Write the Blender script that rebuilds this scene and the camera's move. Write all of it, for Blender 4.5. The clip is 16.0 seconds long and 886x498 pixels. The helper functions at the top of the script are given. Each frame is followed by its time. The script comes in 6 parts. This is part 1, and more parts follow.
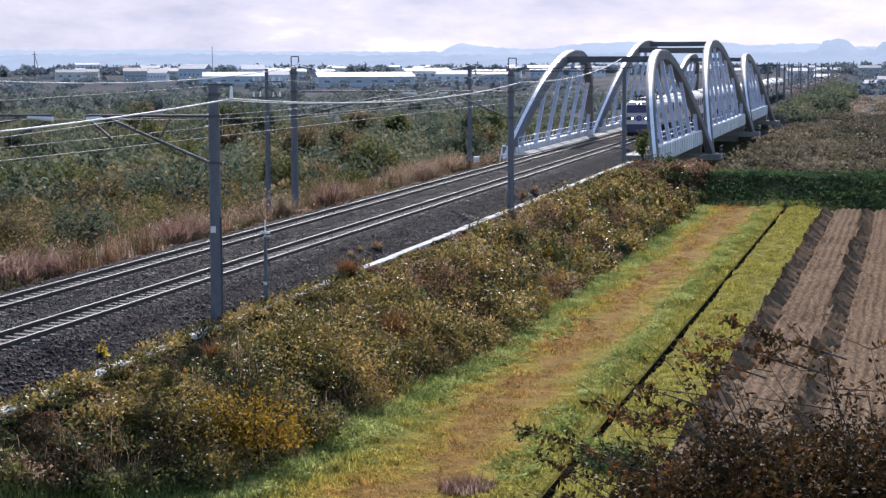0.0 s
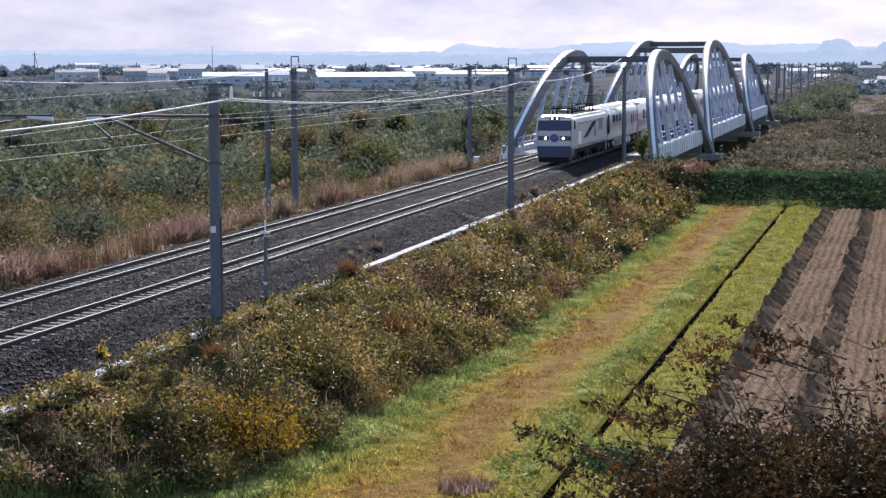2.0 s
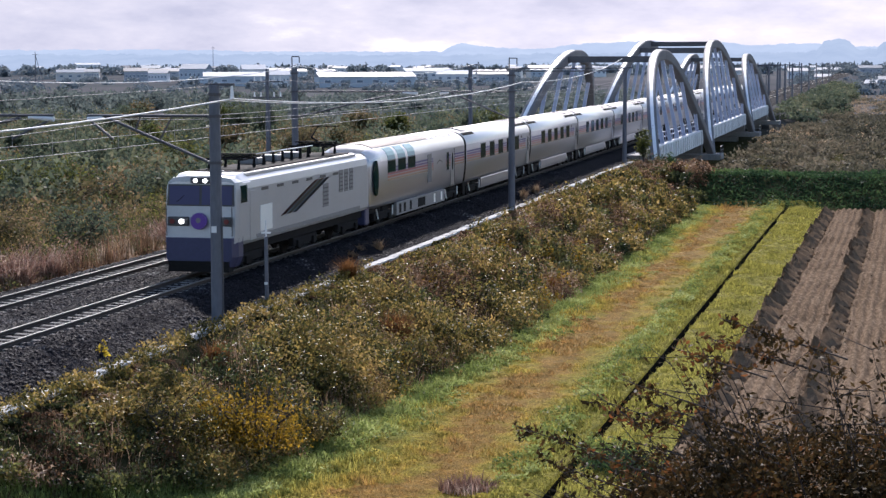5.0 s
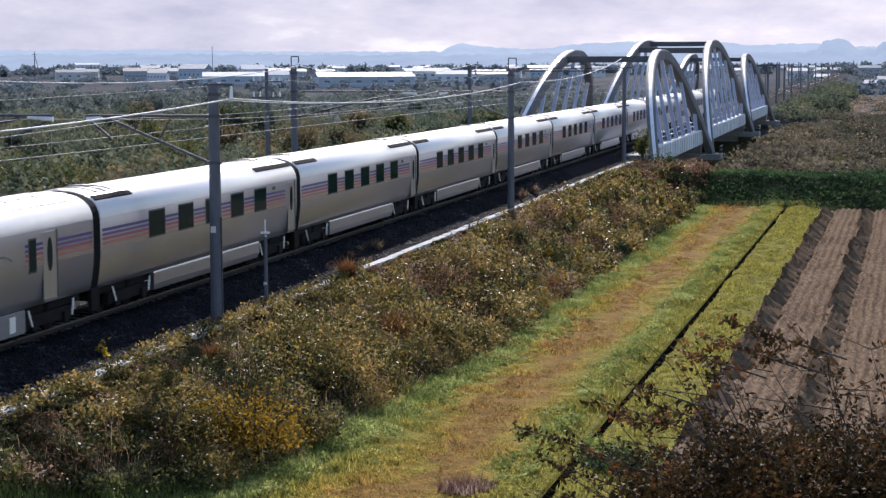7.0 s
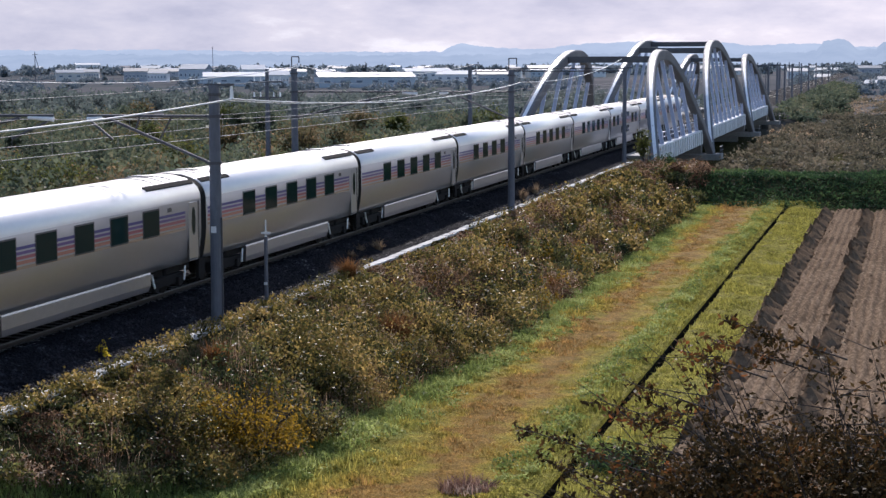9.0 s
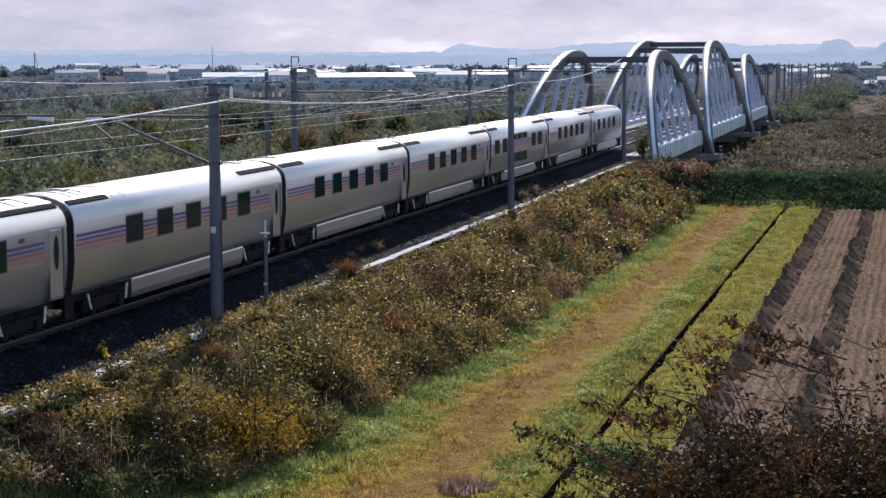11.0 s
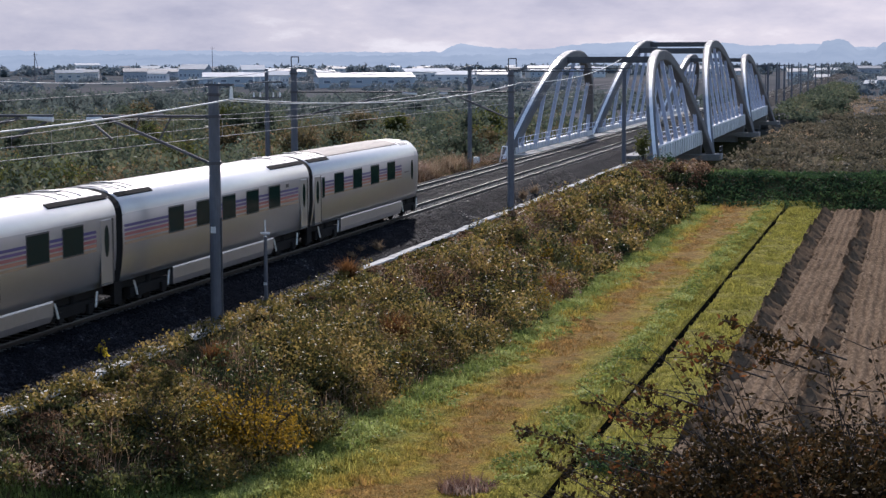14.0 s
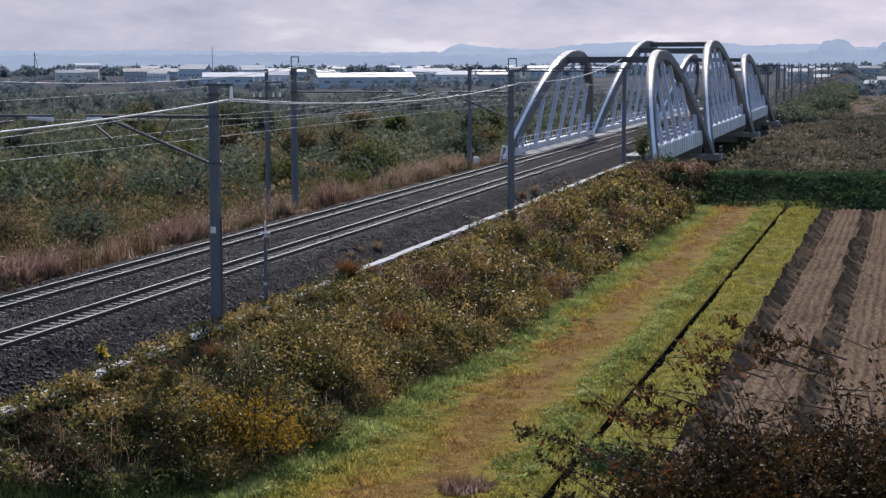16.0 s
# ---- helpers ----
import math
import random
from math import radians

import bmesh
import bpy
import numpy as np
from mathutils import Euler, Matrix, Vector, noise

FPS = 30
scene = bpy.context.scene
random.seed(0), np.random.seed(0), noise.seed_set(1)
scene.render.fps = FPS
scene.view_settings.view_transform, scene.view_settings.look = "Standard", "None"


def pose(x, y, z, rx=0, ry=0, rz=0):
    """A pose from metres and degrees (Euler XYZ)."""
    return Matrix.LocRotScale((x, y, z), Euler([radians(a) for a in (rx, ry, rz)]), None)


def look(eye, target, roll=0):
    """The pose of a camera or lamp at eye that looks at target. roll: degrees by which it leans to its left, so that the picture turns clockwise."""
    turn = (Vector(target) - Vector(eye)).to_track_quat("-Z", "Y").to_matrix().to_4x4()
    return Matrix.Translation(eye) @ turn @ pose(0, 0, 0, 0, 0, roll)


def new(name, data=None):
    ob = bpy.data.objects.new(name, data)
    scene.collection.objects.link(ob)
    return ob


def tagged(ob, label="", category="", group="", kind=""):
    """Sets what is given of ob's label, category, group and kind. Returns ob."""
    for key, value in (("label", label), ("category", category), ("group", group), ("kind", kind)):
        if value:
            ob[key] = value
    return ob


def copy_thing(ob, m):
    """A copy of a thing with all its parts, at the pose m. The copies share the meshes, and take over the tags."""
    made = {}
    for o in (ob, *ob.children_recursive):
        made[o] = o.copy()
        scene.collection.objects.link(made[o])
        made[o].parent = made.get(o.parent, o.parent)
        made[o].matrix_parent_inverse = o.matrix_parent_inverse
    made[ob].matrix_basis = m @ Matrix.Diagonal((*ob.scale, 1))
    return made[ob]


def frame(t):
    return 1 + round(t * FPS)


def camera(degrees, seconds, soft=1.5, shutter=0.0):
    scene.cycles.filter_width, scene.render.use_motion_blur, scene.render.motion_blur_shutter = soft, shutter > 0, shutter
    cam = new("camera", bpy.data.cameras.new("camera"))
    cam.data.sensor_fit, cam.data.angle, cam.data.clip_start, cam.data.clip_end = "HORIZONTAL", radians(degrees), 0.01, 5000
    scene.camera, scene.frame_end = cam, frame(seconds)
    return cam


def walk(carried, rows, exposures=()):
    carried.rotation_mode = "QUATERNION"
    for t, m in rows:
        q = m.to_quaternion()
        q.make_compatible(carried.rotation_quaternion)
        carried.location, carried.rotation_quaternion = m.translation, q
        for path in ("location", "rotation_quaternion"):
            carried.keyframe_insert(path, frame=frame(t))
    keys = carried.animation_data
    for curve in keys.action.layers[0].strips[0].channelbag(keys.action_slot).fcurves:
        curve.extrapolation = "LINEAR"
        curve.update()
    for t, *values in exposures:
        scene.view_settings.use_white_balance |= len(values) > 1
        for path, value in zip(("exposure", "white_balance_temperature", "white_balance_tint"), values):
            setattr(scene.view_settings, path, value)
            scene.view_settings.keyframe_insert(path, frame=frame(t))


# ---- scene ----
cam = camera(27.216, 16.0, soft=1.4, shutter=0.1)


def steady(dx, dy):
    """The tripod head's pose, nudged by small angles."""
    return pose(24.840, -51.953, 7.9225, 84.1818 + dy, 0.209, 13.482 + dx)


# the hand on the tripod: degrees of turn and tilt by which the picture trembles
TREMBLE = [(0.0, 0, 0), (2.0, 0, 0), (2.5, 0.025, 0), (4.0, 0.025, 0), (6.0, 0, 0), (6.5, -0.03, 0), (7.0, 0, 0), (7.5, 0, 0.035), (8.0, 0, 0.008), (8.5, 0.045, 0), (9.0, 0.012, 0.005),
           (11.0, 0, 0.012), (11.5, 0.005, 0.085), (12.0, 0, 0.012), (16.0, 0, 0.012)]
walk(cam, [(t, steady(dx, dy)) for t, dx, dy in TREMBLE],
     exposures=[(0.0, 0.60, 5930, 18), (4.0, 0.57, 5930, 18), (7.0, 0.41, 5930, 18), (9.0, 0.33, 5930, 18), (12.0, 0.24, 5930, 18), (16.0, 0.06, 5930, 18)])

# ---- light ----
SUN_ELEV, SUN_AZIM = 32.0, -12.0     # degrees; azimuth to the right of the line of the track
world = bpy.data.worlds.new("sky")
scene.world = world
world.use_nodes = True
wn = world.node_tree
sky = wn.nodes.new("ShaderNodeTexSky")
sky.sky_type, sky.sun_disc = "NISHITA", False
sky.sun_elevation, sky.sun_rotation = radians(SUN_ELEV), radians(SUN_AZIM)
sky.dust_density, sky.air_density = 0.8, 1.3
wn.links.new(sky.outputs[0], wn.nodes["Background"].inputs[0])
wn.nodes["Background"].inputs[1].default_value = 0.125
sun = new("sun", bpy.data.lights.new("sun", "SUN"))
sun.data.energy, sun.data.angle, sun.data.color = 4.9, radians(1.2), (1.0, 0.92, 0.80)
sun_dir = Vector((math.sin(radians(SUN_AZIM)) * math.cos(radians(SUN_ELEV)),
                  math.cos(radians(SUN_AZIM)) * math.cos(radians(SUN_ELEV)), math.sin(radians(SUN_ELEV))))
sun.matrix_world = look(sun_dir * 300, (0, 0, 0))


# ---- materials ----
def nodes_of(name):
    m = bpy.data.materials.new(name)
    m.use_nodes = True
    t = m.node_tree
    return m, t, t.nodes["Principled BSDF"]


def add(t, kind, **values):
    n = t.nodes.new(kind)
    for k, v in values.items():
        n.inputs[k].default_value = v
    return n


def ramp(t, fac, stops):
    r = t.nodes.new("ShaderNodeValToRGB")
    e = r.color_ramp.elements
    while len(e) < len(stops):
        e.new(0.5)
    for el, (pos, col) in zip(e, stops):
        el.position, el.color = pos, (*col, 1)
    t.links.new(fac, r.inputs[0])
    return r.outputs[0]


def blend(t, fac, a, b, mode="MIX"):
    n = t.nodes.new("ShaderNodeMix")
    n.data_type, n.blend_type = "RGBA", mode
    for sock, v in ((n.inputs[0], fac), (n.inputs[6], a), (n.inputs[7], b)):
        if isinstance(v, bpy.types.NodeSocket):
            t.links.new(v, sock)
        elif isinstance(v, tuple):
            sock.default_value = (*v, 1)
        else:
            sock.default_value = v
    return n.outputs[2]


def noise_of(t, scale, detail=4.0, stretch=(1, 1, 1), rough=0.6):
    co = t.nodes.new("ShaderNodeTexCoord")
    mp = t.nodes.new("ShaderNodeMapping")
    mp.inputs["Scale"].default_value = stretch
    t.links.new(co.outputs["Object"], mp.inputs[0])
    n = add(t, "ShaderNodeTexNoise", Scale=scale, Detail=detail, Roughness=rough)
    t.links.new(mp.outputs[0], n.inputs["Vector"])
    return n.outputs[0]


def bump(t, bsdf, height, strength, dist=0.02):
    b = add(t, "ShaderNodeBump", Strength=strength, Distance=dist)
    t.links.new(height, b.inputs["Height"])
    t.links.new(b.outputs[0], bsdf.inputs["Normal"])


def plain(name, col, rough=0.5, metal=0.0, vary=0.25, scale=6.0, relief=0.1, stretch=(1, 1, 1), spec=0.5):
    """A surface with grain and larger stains."""
    m, t, b = nodes_of(name)
    fine, wide = noise_of(t, scale * 6, 5, stretch), noise_of(t, scale * 0.35, 3, stretch)
    lo = tuple(c * (1 - vary) for c in col)
    hi = tuple(min(1, c * (1 + vary)) for c in col)
    c = blend(t, 0.45, ramp(t, fine, [(0.3, lo), (0.7, hi)]), ramp(t, wide, [(0.3, lo), (0.7, hi)]))
    t.links.new(c, b.inputs["Base Color"])
    b.inputs["Roughness"].default_value, b.inputs["Metallic"].default_value = rough, metal
    b.inputs["Specular IOR Level"].default_value = spec
    if relief:
        bump(t, b, fine, relief)
    return m


def leafy(name, stops, patch=0.35, translucent=0.5, gloss=0.05, tone=((0.75, 0.75, 0.72), (1.2, 1.2, 1.15)), rough=0.6, grain=0.22, spread=1.9):
    """Leaves: each its own shade, the shades drifting from patch to patch."""
    m, t, b = nodes_of(name)
    geo = t.nodes.new("ShaderNodeNewGeometry")
    wide = noise_of(t, patch, 3)
    mixed = t.nodes.new("ShaderNodeMath")
    mixed.operation = "MULTIPLY_ADD"
    t.links.new(geo.outputs["Random Per Island"], mixed.inputs[0])
    mixed.inputs[1].default_value = grain
    t.links.new(wide, mixed.inputs[2])
    shift = add(t, "ShaderNodeMath")
    shift.operation = "MULTIPLY_ADD"
    t.links.new(mixed.outputs[0], shift.inputs[0])
    shift.inputs[1].default_value = spread
    shift.inputs[2].default_value = 0.5 - spread * (0.5 + grain / 2)
    col = ramp(t, shift.outputs[0], stops)
    col = blend(t, 1.0, col, ramp(t, noise_of(t, patch * 5, 2), [(0.3, tone[0]), (0.7, tone[1])]), "MULTIPLY")
    t.links.new(col, b.inputs["Base Color"])
    b.inputs["Roughness"].default_value = rough
    b.inputs["Specular IOR Level"].default_value = gloss
    tr = t.nodes.new("ShaderNodeBsdfTranslucent")
    t.links.new(col, tr.inputs[0])
    mix = t.nodes.new("ShaderNodeMixShader")
    mix.inputs[0].default_value = translucent
    t.links.new(b.outputs[0], mix.inputs[1])
    t.links.new(tr.outputs[0], mix.inputs[2])
    t.links.new(mix.outputs[0], t.nodes["Material Output"].inputs[0])
    return m


def glow(name, col, strength):
    m, t, b = nodes_of(name)
    b.inputs["Base Color"].default_value = (*col, 1)
    b.inputs["Emission Color"].default_value = (*col, 1)
    b.inputs["Emission Strength"].default_value = strength
    return m


def glassy(name, col, rough=0.08):
    m, t, b = nodes_of(name)
    b.inputs["Base Color"].default_value = (*col, 1)
    b.inputs["Roughness"].default_value = rough
    b.inputs["IOR"].default_value = 1.16
    return m


def ballast_material():
    m, t, b = nodes_of("ballast_stone")
    co = t.nodes.new("ShaderNodeTexCoord")
    v = add(t, "ShaderNodeTexVoronoi", Scale=14.0)
    t.links.new(co.outputs["Object"], v.inputs["Vector"])
    sep = t.nodes.new("ShaderNodeSeparateColor")
    t.links.new(v.outputs["Color"], sep.inputs[0])
    c = ramp(t, sep.outputs[0], [(0.0, (0.006, 0.006, 0.008)), (0.6, (0.010, 0.0095, 0.0125)), (1.0, (0.050, 0.048, 0.054))])
    c = blend(t, 0.5, c, ramp(t, noise_of(t, 0.5, 4), [(0.35, (0.009, 0.0085, 0.011)), (0.7, (0.018, 0.0165, 0.0205))]))
    t.links.new(c, b.inputs["Base Color"])
    b.inputs["Roughness"].default_value = 0.95
    b.inputs["Specular IOR Level"].default_value = 0.04
    bump(t, b, v.outputs["Distance"], 1.0, 0.06)
    return m


def ground_material():
    """Meadow, turning in the distance to paddies and stubble fields greyed with painted haze."""
    m, t, b = nodes_of("meadow")
    near = ramp(t, noise_of(t, 0.9, 6), [(0.3, (0.022, 0.026, 0.011)), (0.5, (0.052, 0.050, 0.023)), (0.7, (0.095, 0.074, 0.036))])
    co = t.nodes.new("ShaderNodeTexCoord")
    mp = t.nodes.new("ShaderNodeMapping")
    mp.inputs["Scale"].default_value = (0.012, 0.005, 0.0)
    mp.inputs["Rotation"].default_value = (0, 0, 0.2)
    t.links.new(co.outputs["Object"], mp.inputs[0])
    v = add(t, "ShaderNodeTexVoronoi", Scale=1.0)
    t.links.new(mp.outputs[0], v.inputs["Vector"])
    sep = t.nodes.new("ShaderNodeSeparateColor")
    t.links.new(v.outputs["Color"], sep.inputs[0])
    # field parcels in bluish greys that stand in for haze over the plain
    hazed_plots = ramp(t, sep.outputs[0], [(0.0, (0.075, 0.080, 0.085)), (0.4, (0.115, 0.112, 0.115)), (0.7, (0.082, 0.092, 0.094)), (1.0, (0.145, 0.138, 0.138))])
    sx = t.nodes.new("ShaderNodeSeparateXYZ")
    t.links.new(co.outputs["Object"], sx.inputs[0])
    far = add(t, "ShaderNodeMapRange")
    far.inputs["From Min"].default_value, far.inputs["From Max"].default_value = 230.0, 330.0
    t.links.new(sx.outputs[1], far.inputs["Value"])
    c = blend(t, far.outputs[0], near, hazed_plots)
    t.links.new(c, b.inputs["Base Color"])
    b.inputs["Roughness"].default_value = 0.95
    b.inputs["Specular IOR Level"].default_value = 0.0
    bump(t, b, noise_of(t, 5, 6), 0.5, 0.1)
    return m


def lane_colour(t):
    """Green verges and a dry brown strip along the lane, at its slight skew to the track."""
    co = t.nodes.new("ShaderNodeTexCoord")
    s = t.nodes.new("ShaderNodeSeparateXYZ")
    t.links.new(co.outputs["Object"], s.inputs[0])
    skew = add(t, "ShaderNodeMath")
    skew.operation = "MULTIPLY_ADD"
    t.links.new(s.outputs[1], skew.inputs[0])
    skew.inputs[1].default_value = -0.014
    t.links.new(s.outputs[0], skew.inputs[2])
    wob = add(t, "ShaderNodeMath")
    wob.operation = "MULTIPLY_ADD"
    both = add(t, "ShaderNodeMath")
    both.operation = "MULTIPLY_ADD"
    t.links.new(noise_of(t, 1.1, 5, (1, 0.7, 1), 0.7), both.inputs[0])
    both.inputs[1].default_value = 0.9
    t.links.new(noise_of(t, 0.22, 4, (1, 0.6, 1)), both.inputs[2])
    t.links.new(both.outputs[0], wob.inputs[0])
    wob.inputs[1].default_value = 5.0
    t.links.new(skew.outputs[0], wob.inputs[2])
    across = add(t, "ShaderNodeMapRange")
    across.inputs["From Min"].default_value, across.inputs["From Max"].default_value = 13.2, 22.0
    t.links.new(wob.outputs[0], across.inputs["Value"])
    green, lime, straw, rust = (0.195, 0.25, 0.092), (0.315, 0.295, 0.078), (0.40, 0.305, 0.08), (0.35, 0.215, 0.085)
    c = ramp(t, across.outputs[0], [(0.0, green), (0.10, green), (0.26, lime), (0.38, straw), (0.46, rust), (0.56, rust), (0.66, straw), (0.76, lime), (1.0, lime)])
    return blend(t, 1.0, c, ramp(t, noise_of(t, 1.6, 6, (1, 1, 1), 0.75), [(0.32, (0.55, 0.58, 0.56)), (0.68, (1.3, 1.27, 1.2))]), "MULTIPLY")


def lane_material(name, translucent):
    m, t, b = nodes_of(name)
    c = lane_colour(t)
    if translucent:
        geo = t.nodes.new("ShaderNodeNewGeometry")
        c = blend(t, 1.0, c, ramp(t, geo.outputs["Random Per Island"], [(0.0, (0.65, 0.65, 0.6)), (1.0, (1.45, 1.4, 1.3))]), "MULTIPLY")
        tr = t.nodes.new("ShaderNodeBsdfTranslucent")
        t.links.new(c, tr.inputs[0])
        mix = t.nodes.new("ShaderNodeMixShader")
        mix.inputs[0].default_value = 0.5
        t.links.new(b.outputs[0], mix.inputs[1])
        t.links.new(tr.outputs[0], mix.inputs[2])
        t.links.new(mix.outputs[0], t.nodes["Material Output"].inputs[0])
    else:
        # trodden thatch and earth show between the blades
        c = blend(t, 1.0, c, ramp(t, noise_of(t, 14, 5), [(0.35, (0.34, 0.31, 0.15)), (0.68, (0.96, 0.92, 0.50))]), "MULTIPLY")
        bump(t, b, noise_of(t, 9, 6), 1.0, 0.1)
    t.links.new(c, b.inputs["Base Color"])
    b.inputs["Roughness"].default_value = 0.8
    b.inputs["Specular IOR Level"].default_value = 0.02
    return m


def soil_material():
    m, t, b = nodes_of("soil")
    fine = noise_of(t, 7, 6, (1, 0.35, 1))
    c = ramp(t, fine, [(0.32, (0.045, 0.032, 0.021)), (0.52, (0.165, 0.118, 0.080)), (0.72, (0.40, 0.295, 0.205))])
    c = blend(t, 0.4, c, ramp(t, noise_of(t, 0.6, 4, (1, 0.2, 1)), [(0.3, (0.11, 0.079, 0.052)), (0.7, (0.235, 0.17, 0.115))]))
    t.links.new(c, b.inputs["Base Color"])
    b.inputs["Roughness"].default_value = 0.95
    b.inputs["Specular IOR Level"].default_value = 0.0
    bump(t, b, noise_of(t, 12, 6), 0.8, 0.06)
    return m


def sky_material():
    """Thin cloud low over the horizon: a far backdrop of sky."""
    m, t, b = nodes_of("cloudy_sky")
    banks = noise_of(t, 0.0030, 7, (1, 1, 3.2), 0.6)
    c = ramp(t, banks, [(0.30, (0.62, 0.61, 0.68)), (0.45, (0.76, 0.73, 0.77)), (0.56, (0.86, 0.81, 0.82)), (0.66, (1.05, 1.0, 0.97))])
    # brighter towards the sun behind the cloud
    co = t.nodes.new("ShaderNodeTexCoord")
    sx = t.nodes.new("ShaderNodeSeparateXYZ")
    t.links.new(co.outputs["Object"], sx.inputs[0])
    side = add(t, "ShaderNodeMapRange")
    side.inputs["From Min"].default_value, side.inputs["From Max"].default_value = -1900.0, 300.0
    t.links.new(sx.outputs[0], side.inputs["Value"])
    c = blend(t, 1.0, c, ramp(t, side.outputs[0], [(0.0, (0.86, 0.88, 0.91)), (1.0, (1.18, 1.15, 1.12))]), "MULTIPLY")
    e = t.nodes.new("ShaderNodeEmission")
    t.links.new(c, e.inputs[0])
    e.inputs[1].default_value = 0.77
    t.links.new(e.outputs[0], t.nodes["Material Output"].inputs[0])
    return m


M_BALLAST = ballast_material()
M_GROUND = ground_material()
M_LANE = lane_material("grass_lane", False)
M_BLADE = lane_material("grass_blade", True)
M_SOIL = soil_material()
M_SKY = sky_material()
M_RAIL = plain("rail_steel", (0.14, 0.13, 0.12), 0.65, 0.2, 0.3, 3, 0.05)
M_RUST = plain("rusty_rail_side", (0.045, 0.031, 0.024), 0.9, 0.0, 0.3, 4)
M_SLEEPER = plain("sleeper_concrete", (0.185, 0.175, 0.165), 0.95, 0, 0.4, 4, spec=0.1)
M_TROUGH = plain("trough_concrete", (0.56, 0.545, 0.52), 0.95, 0, 0.3, 3, spec=0.1)
M_POLE = plain("pole_concrete", (0.125, 0.13, 0.155), 0.7, 0, 0.25, 2, 0.12, (1, 1, 0.3))
M_STEEL = plain("galvanised_steel", (0.085, 0.085, 0.095), 0.6, 0.2, 0.2, 5)
M_WIRE = plain("aluminium_wire", (0.62, 0.62, 0.62), 0.65, 0.2, 0.1, 5, 0)
M_CONTACT = plain("copper_wire", (0.34, 0.32, 0.31), 0.65, 0.2, 0.1, 5, 0)
M_PORC = plain("porcelain", (0.8, 0.8, 0.8), 0.2, 0, 0.05, 5, 0)
M_ARCH = plain("bridge_grey_paint", (0.165, 0.164, 0.172), 0.7, 0.0, 0.25, 0.6, 0.05, (1, 1, 0.3), 0.2)
M_STRIP = plain("white_steel_strip", (0.92, 0.92, 0.92), 0.3, 0.0, 0.06, 1, 0)
M_HANGER = plain("hanger_paint", (0.48, 0.53, 0.68), 0.5, 0.1, 0.15, 0.8, 0.04)
M_GIRDER = plain("deck_concrete", (0.68, 0.69, 0.70), 0.85, 0, 0.25, 0.8, 0.15, (1, 1, 0.3))
M_PIER = plain("pier_concrete", (0.24, 0.235, 0.23), 0.9, 0, 0.3, 0.5, 0.2)


# ---- mesh helpers ----
class Shape:
    """Vertices and faces gathered for one mesh."""

    def __init__(self):
        self.v, self.f = [], []

    def box(self, x0, x1, y0, y1, z0, z1, m=None):
        n = len(self.v)
        pts = [(x, y, z) for x in (x0, x1) for y in (y0, y1) for z in (z0, z1)]
        self.v += [tuple(m @ Vector(q)) for q in pts] if m else pts
        self.f += [tuple(n + i for i in q) for q in ((0, 1, 3, 2), (4, 6, 7, 5), (0, 4, 5, 1), (2, 3, 7, 6), (0, 2, 6, 4), (1, 5, 7, 3))]
        return self

    def sweep(self, rings, closed=True, caps=True):
        """Skin a list of rings of points."""
        n, k = len(self.v), len(rings[0])
        for r in rings:
            self.v += [tuple(q) for q in r]
        for i in range(len(rings) - 1):
            for j in range(k if closed else k - 1):
                a, b = n + i * k + j, n + i * k + (j + 1) % k
                self.f.append((a, b, b + k, a + k))
        if caps and closed:
            self.f.append(tuple(n + j for j in range(k))[::-1])
            self.f.append(tuple(n + (len(rings) - 1) * k + j for j in range(k)))
        return self

    def rod(self, a, b, r0, r1=None, sides=8):
        a, b = Vector(a), Vector(b)
        r1 = r0 if r1 is None else r1
        d = (b - a).normalized()
        u = d.cross(Vector((0, 0, 1)) if abs(d.z) < 0.9 else Vector((1, 0, 0))).normalized()
        w = d.cross(u)
        ring = lambda c, r: [c + (u * math.cos(q) + w * math.sin(q)) * r for q in (2 * math.pi * i / sides for i in range(sides))]
        return self.sweep([ring(a, r0), ring(b, r1)])

    def mesh(self, name, mat, smooth=False, bevel=0.0):
        me = bpy.data.meshes.new(name)
        me.from_pydata(self.v, [], self.f)
        bm = bmesh.new()
        bm.from_mesh(me)
        if bevel:
            bmesh.ops.bevel(bm, geom=list(bm.edges), offset=bevel, segments=1, affect="EDGES")
        bmesh.ops.recalc_face_normals(bm, faces=bm.faces)
        bm.to_mesh(me)
        bm.free()
        for q in mat if isinstance(mat, (list, tuple)) else [mat]:
            me.materials.append(q)
        if smooth:
            me.polygons.foreach_set("use_smooth", [True] * len(me.polygons))
        return me


def thing(name, label, category, group="", at=(0, 0, 0)):
    ob = new(name)
    ob.location = at
    ob.empty_display_size = 0.2
    return tagged(ob, label, category, group)


def part(name, shape, mat, parent, label="", smooth=False, bevel=0.0):
    """One mesh object under a thing or a part."""
    me = shape if isinstance(shape, bpy.types.Mesh) else shape.mesh(name, mat, smooth, bevel)
    ob = new(name, me)
    ob.parent = parent
    return tagged(ob, label)


def solid(name, shape, mat, label, category="", kind="", group="", smooth=False, bevel=0.0):
    me = shape if isinstance(shape, bpy.types.Mesh) else shape.mesh(name, mat, smooth, bevel)
    return tagged(new(name, me), label, category, group, kind)


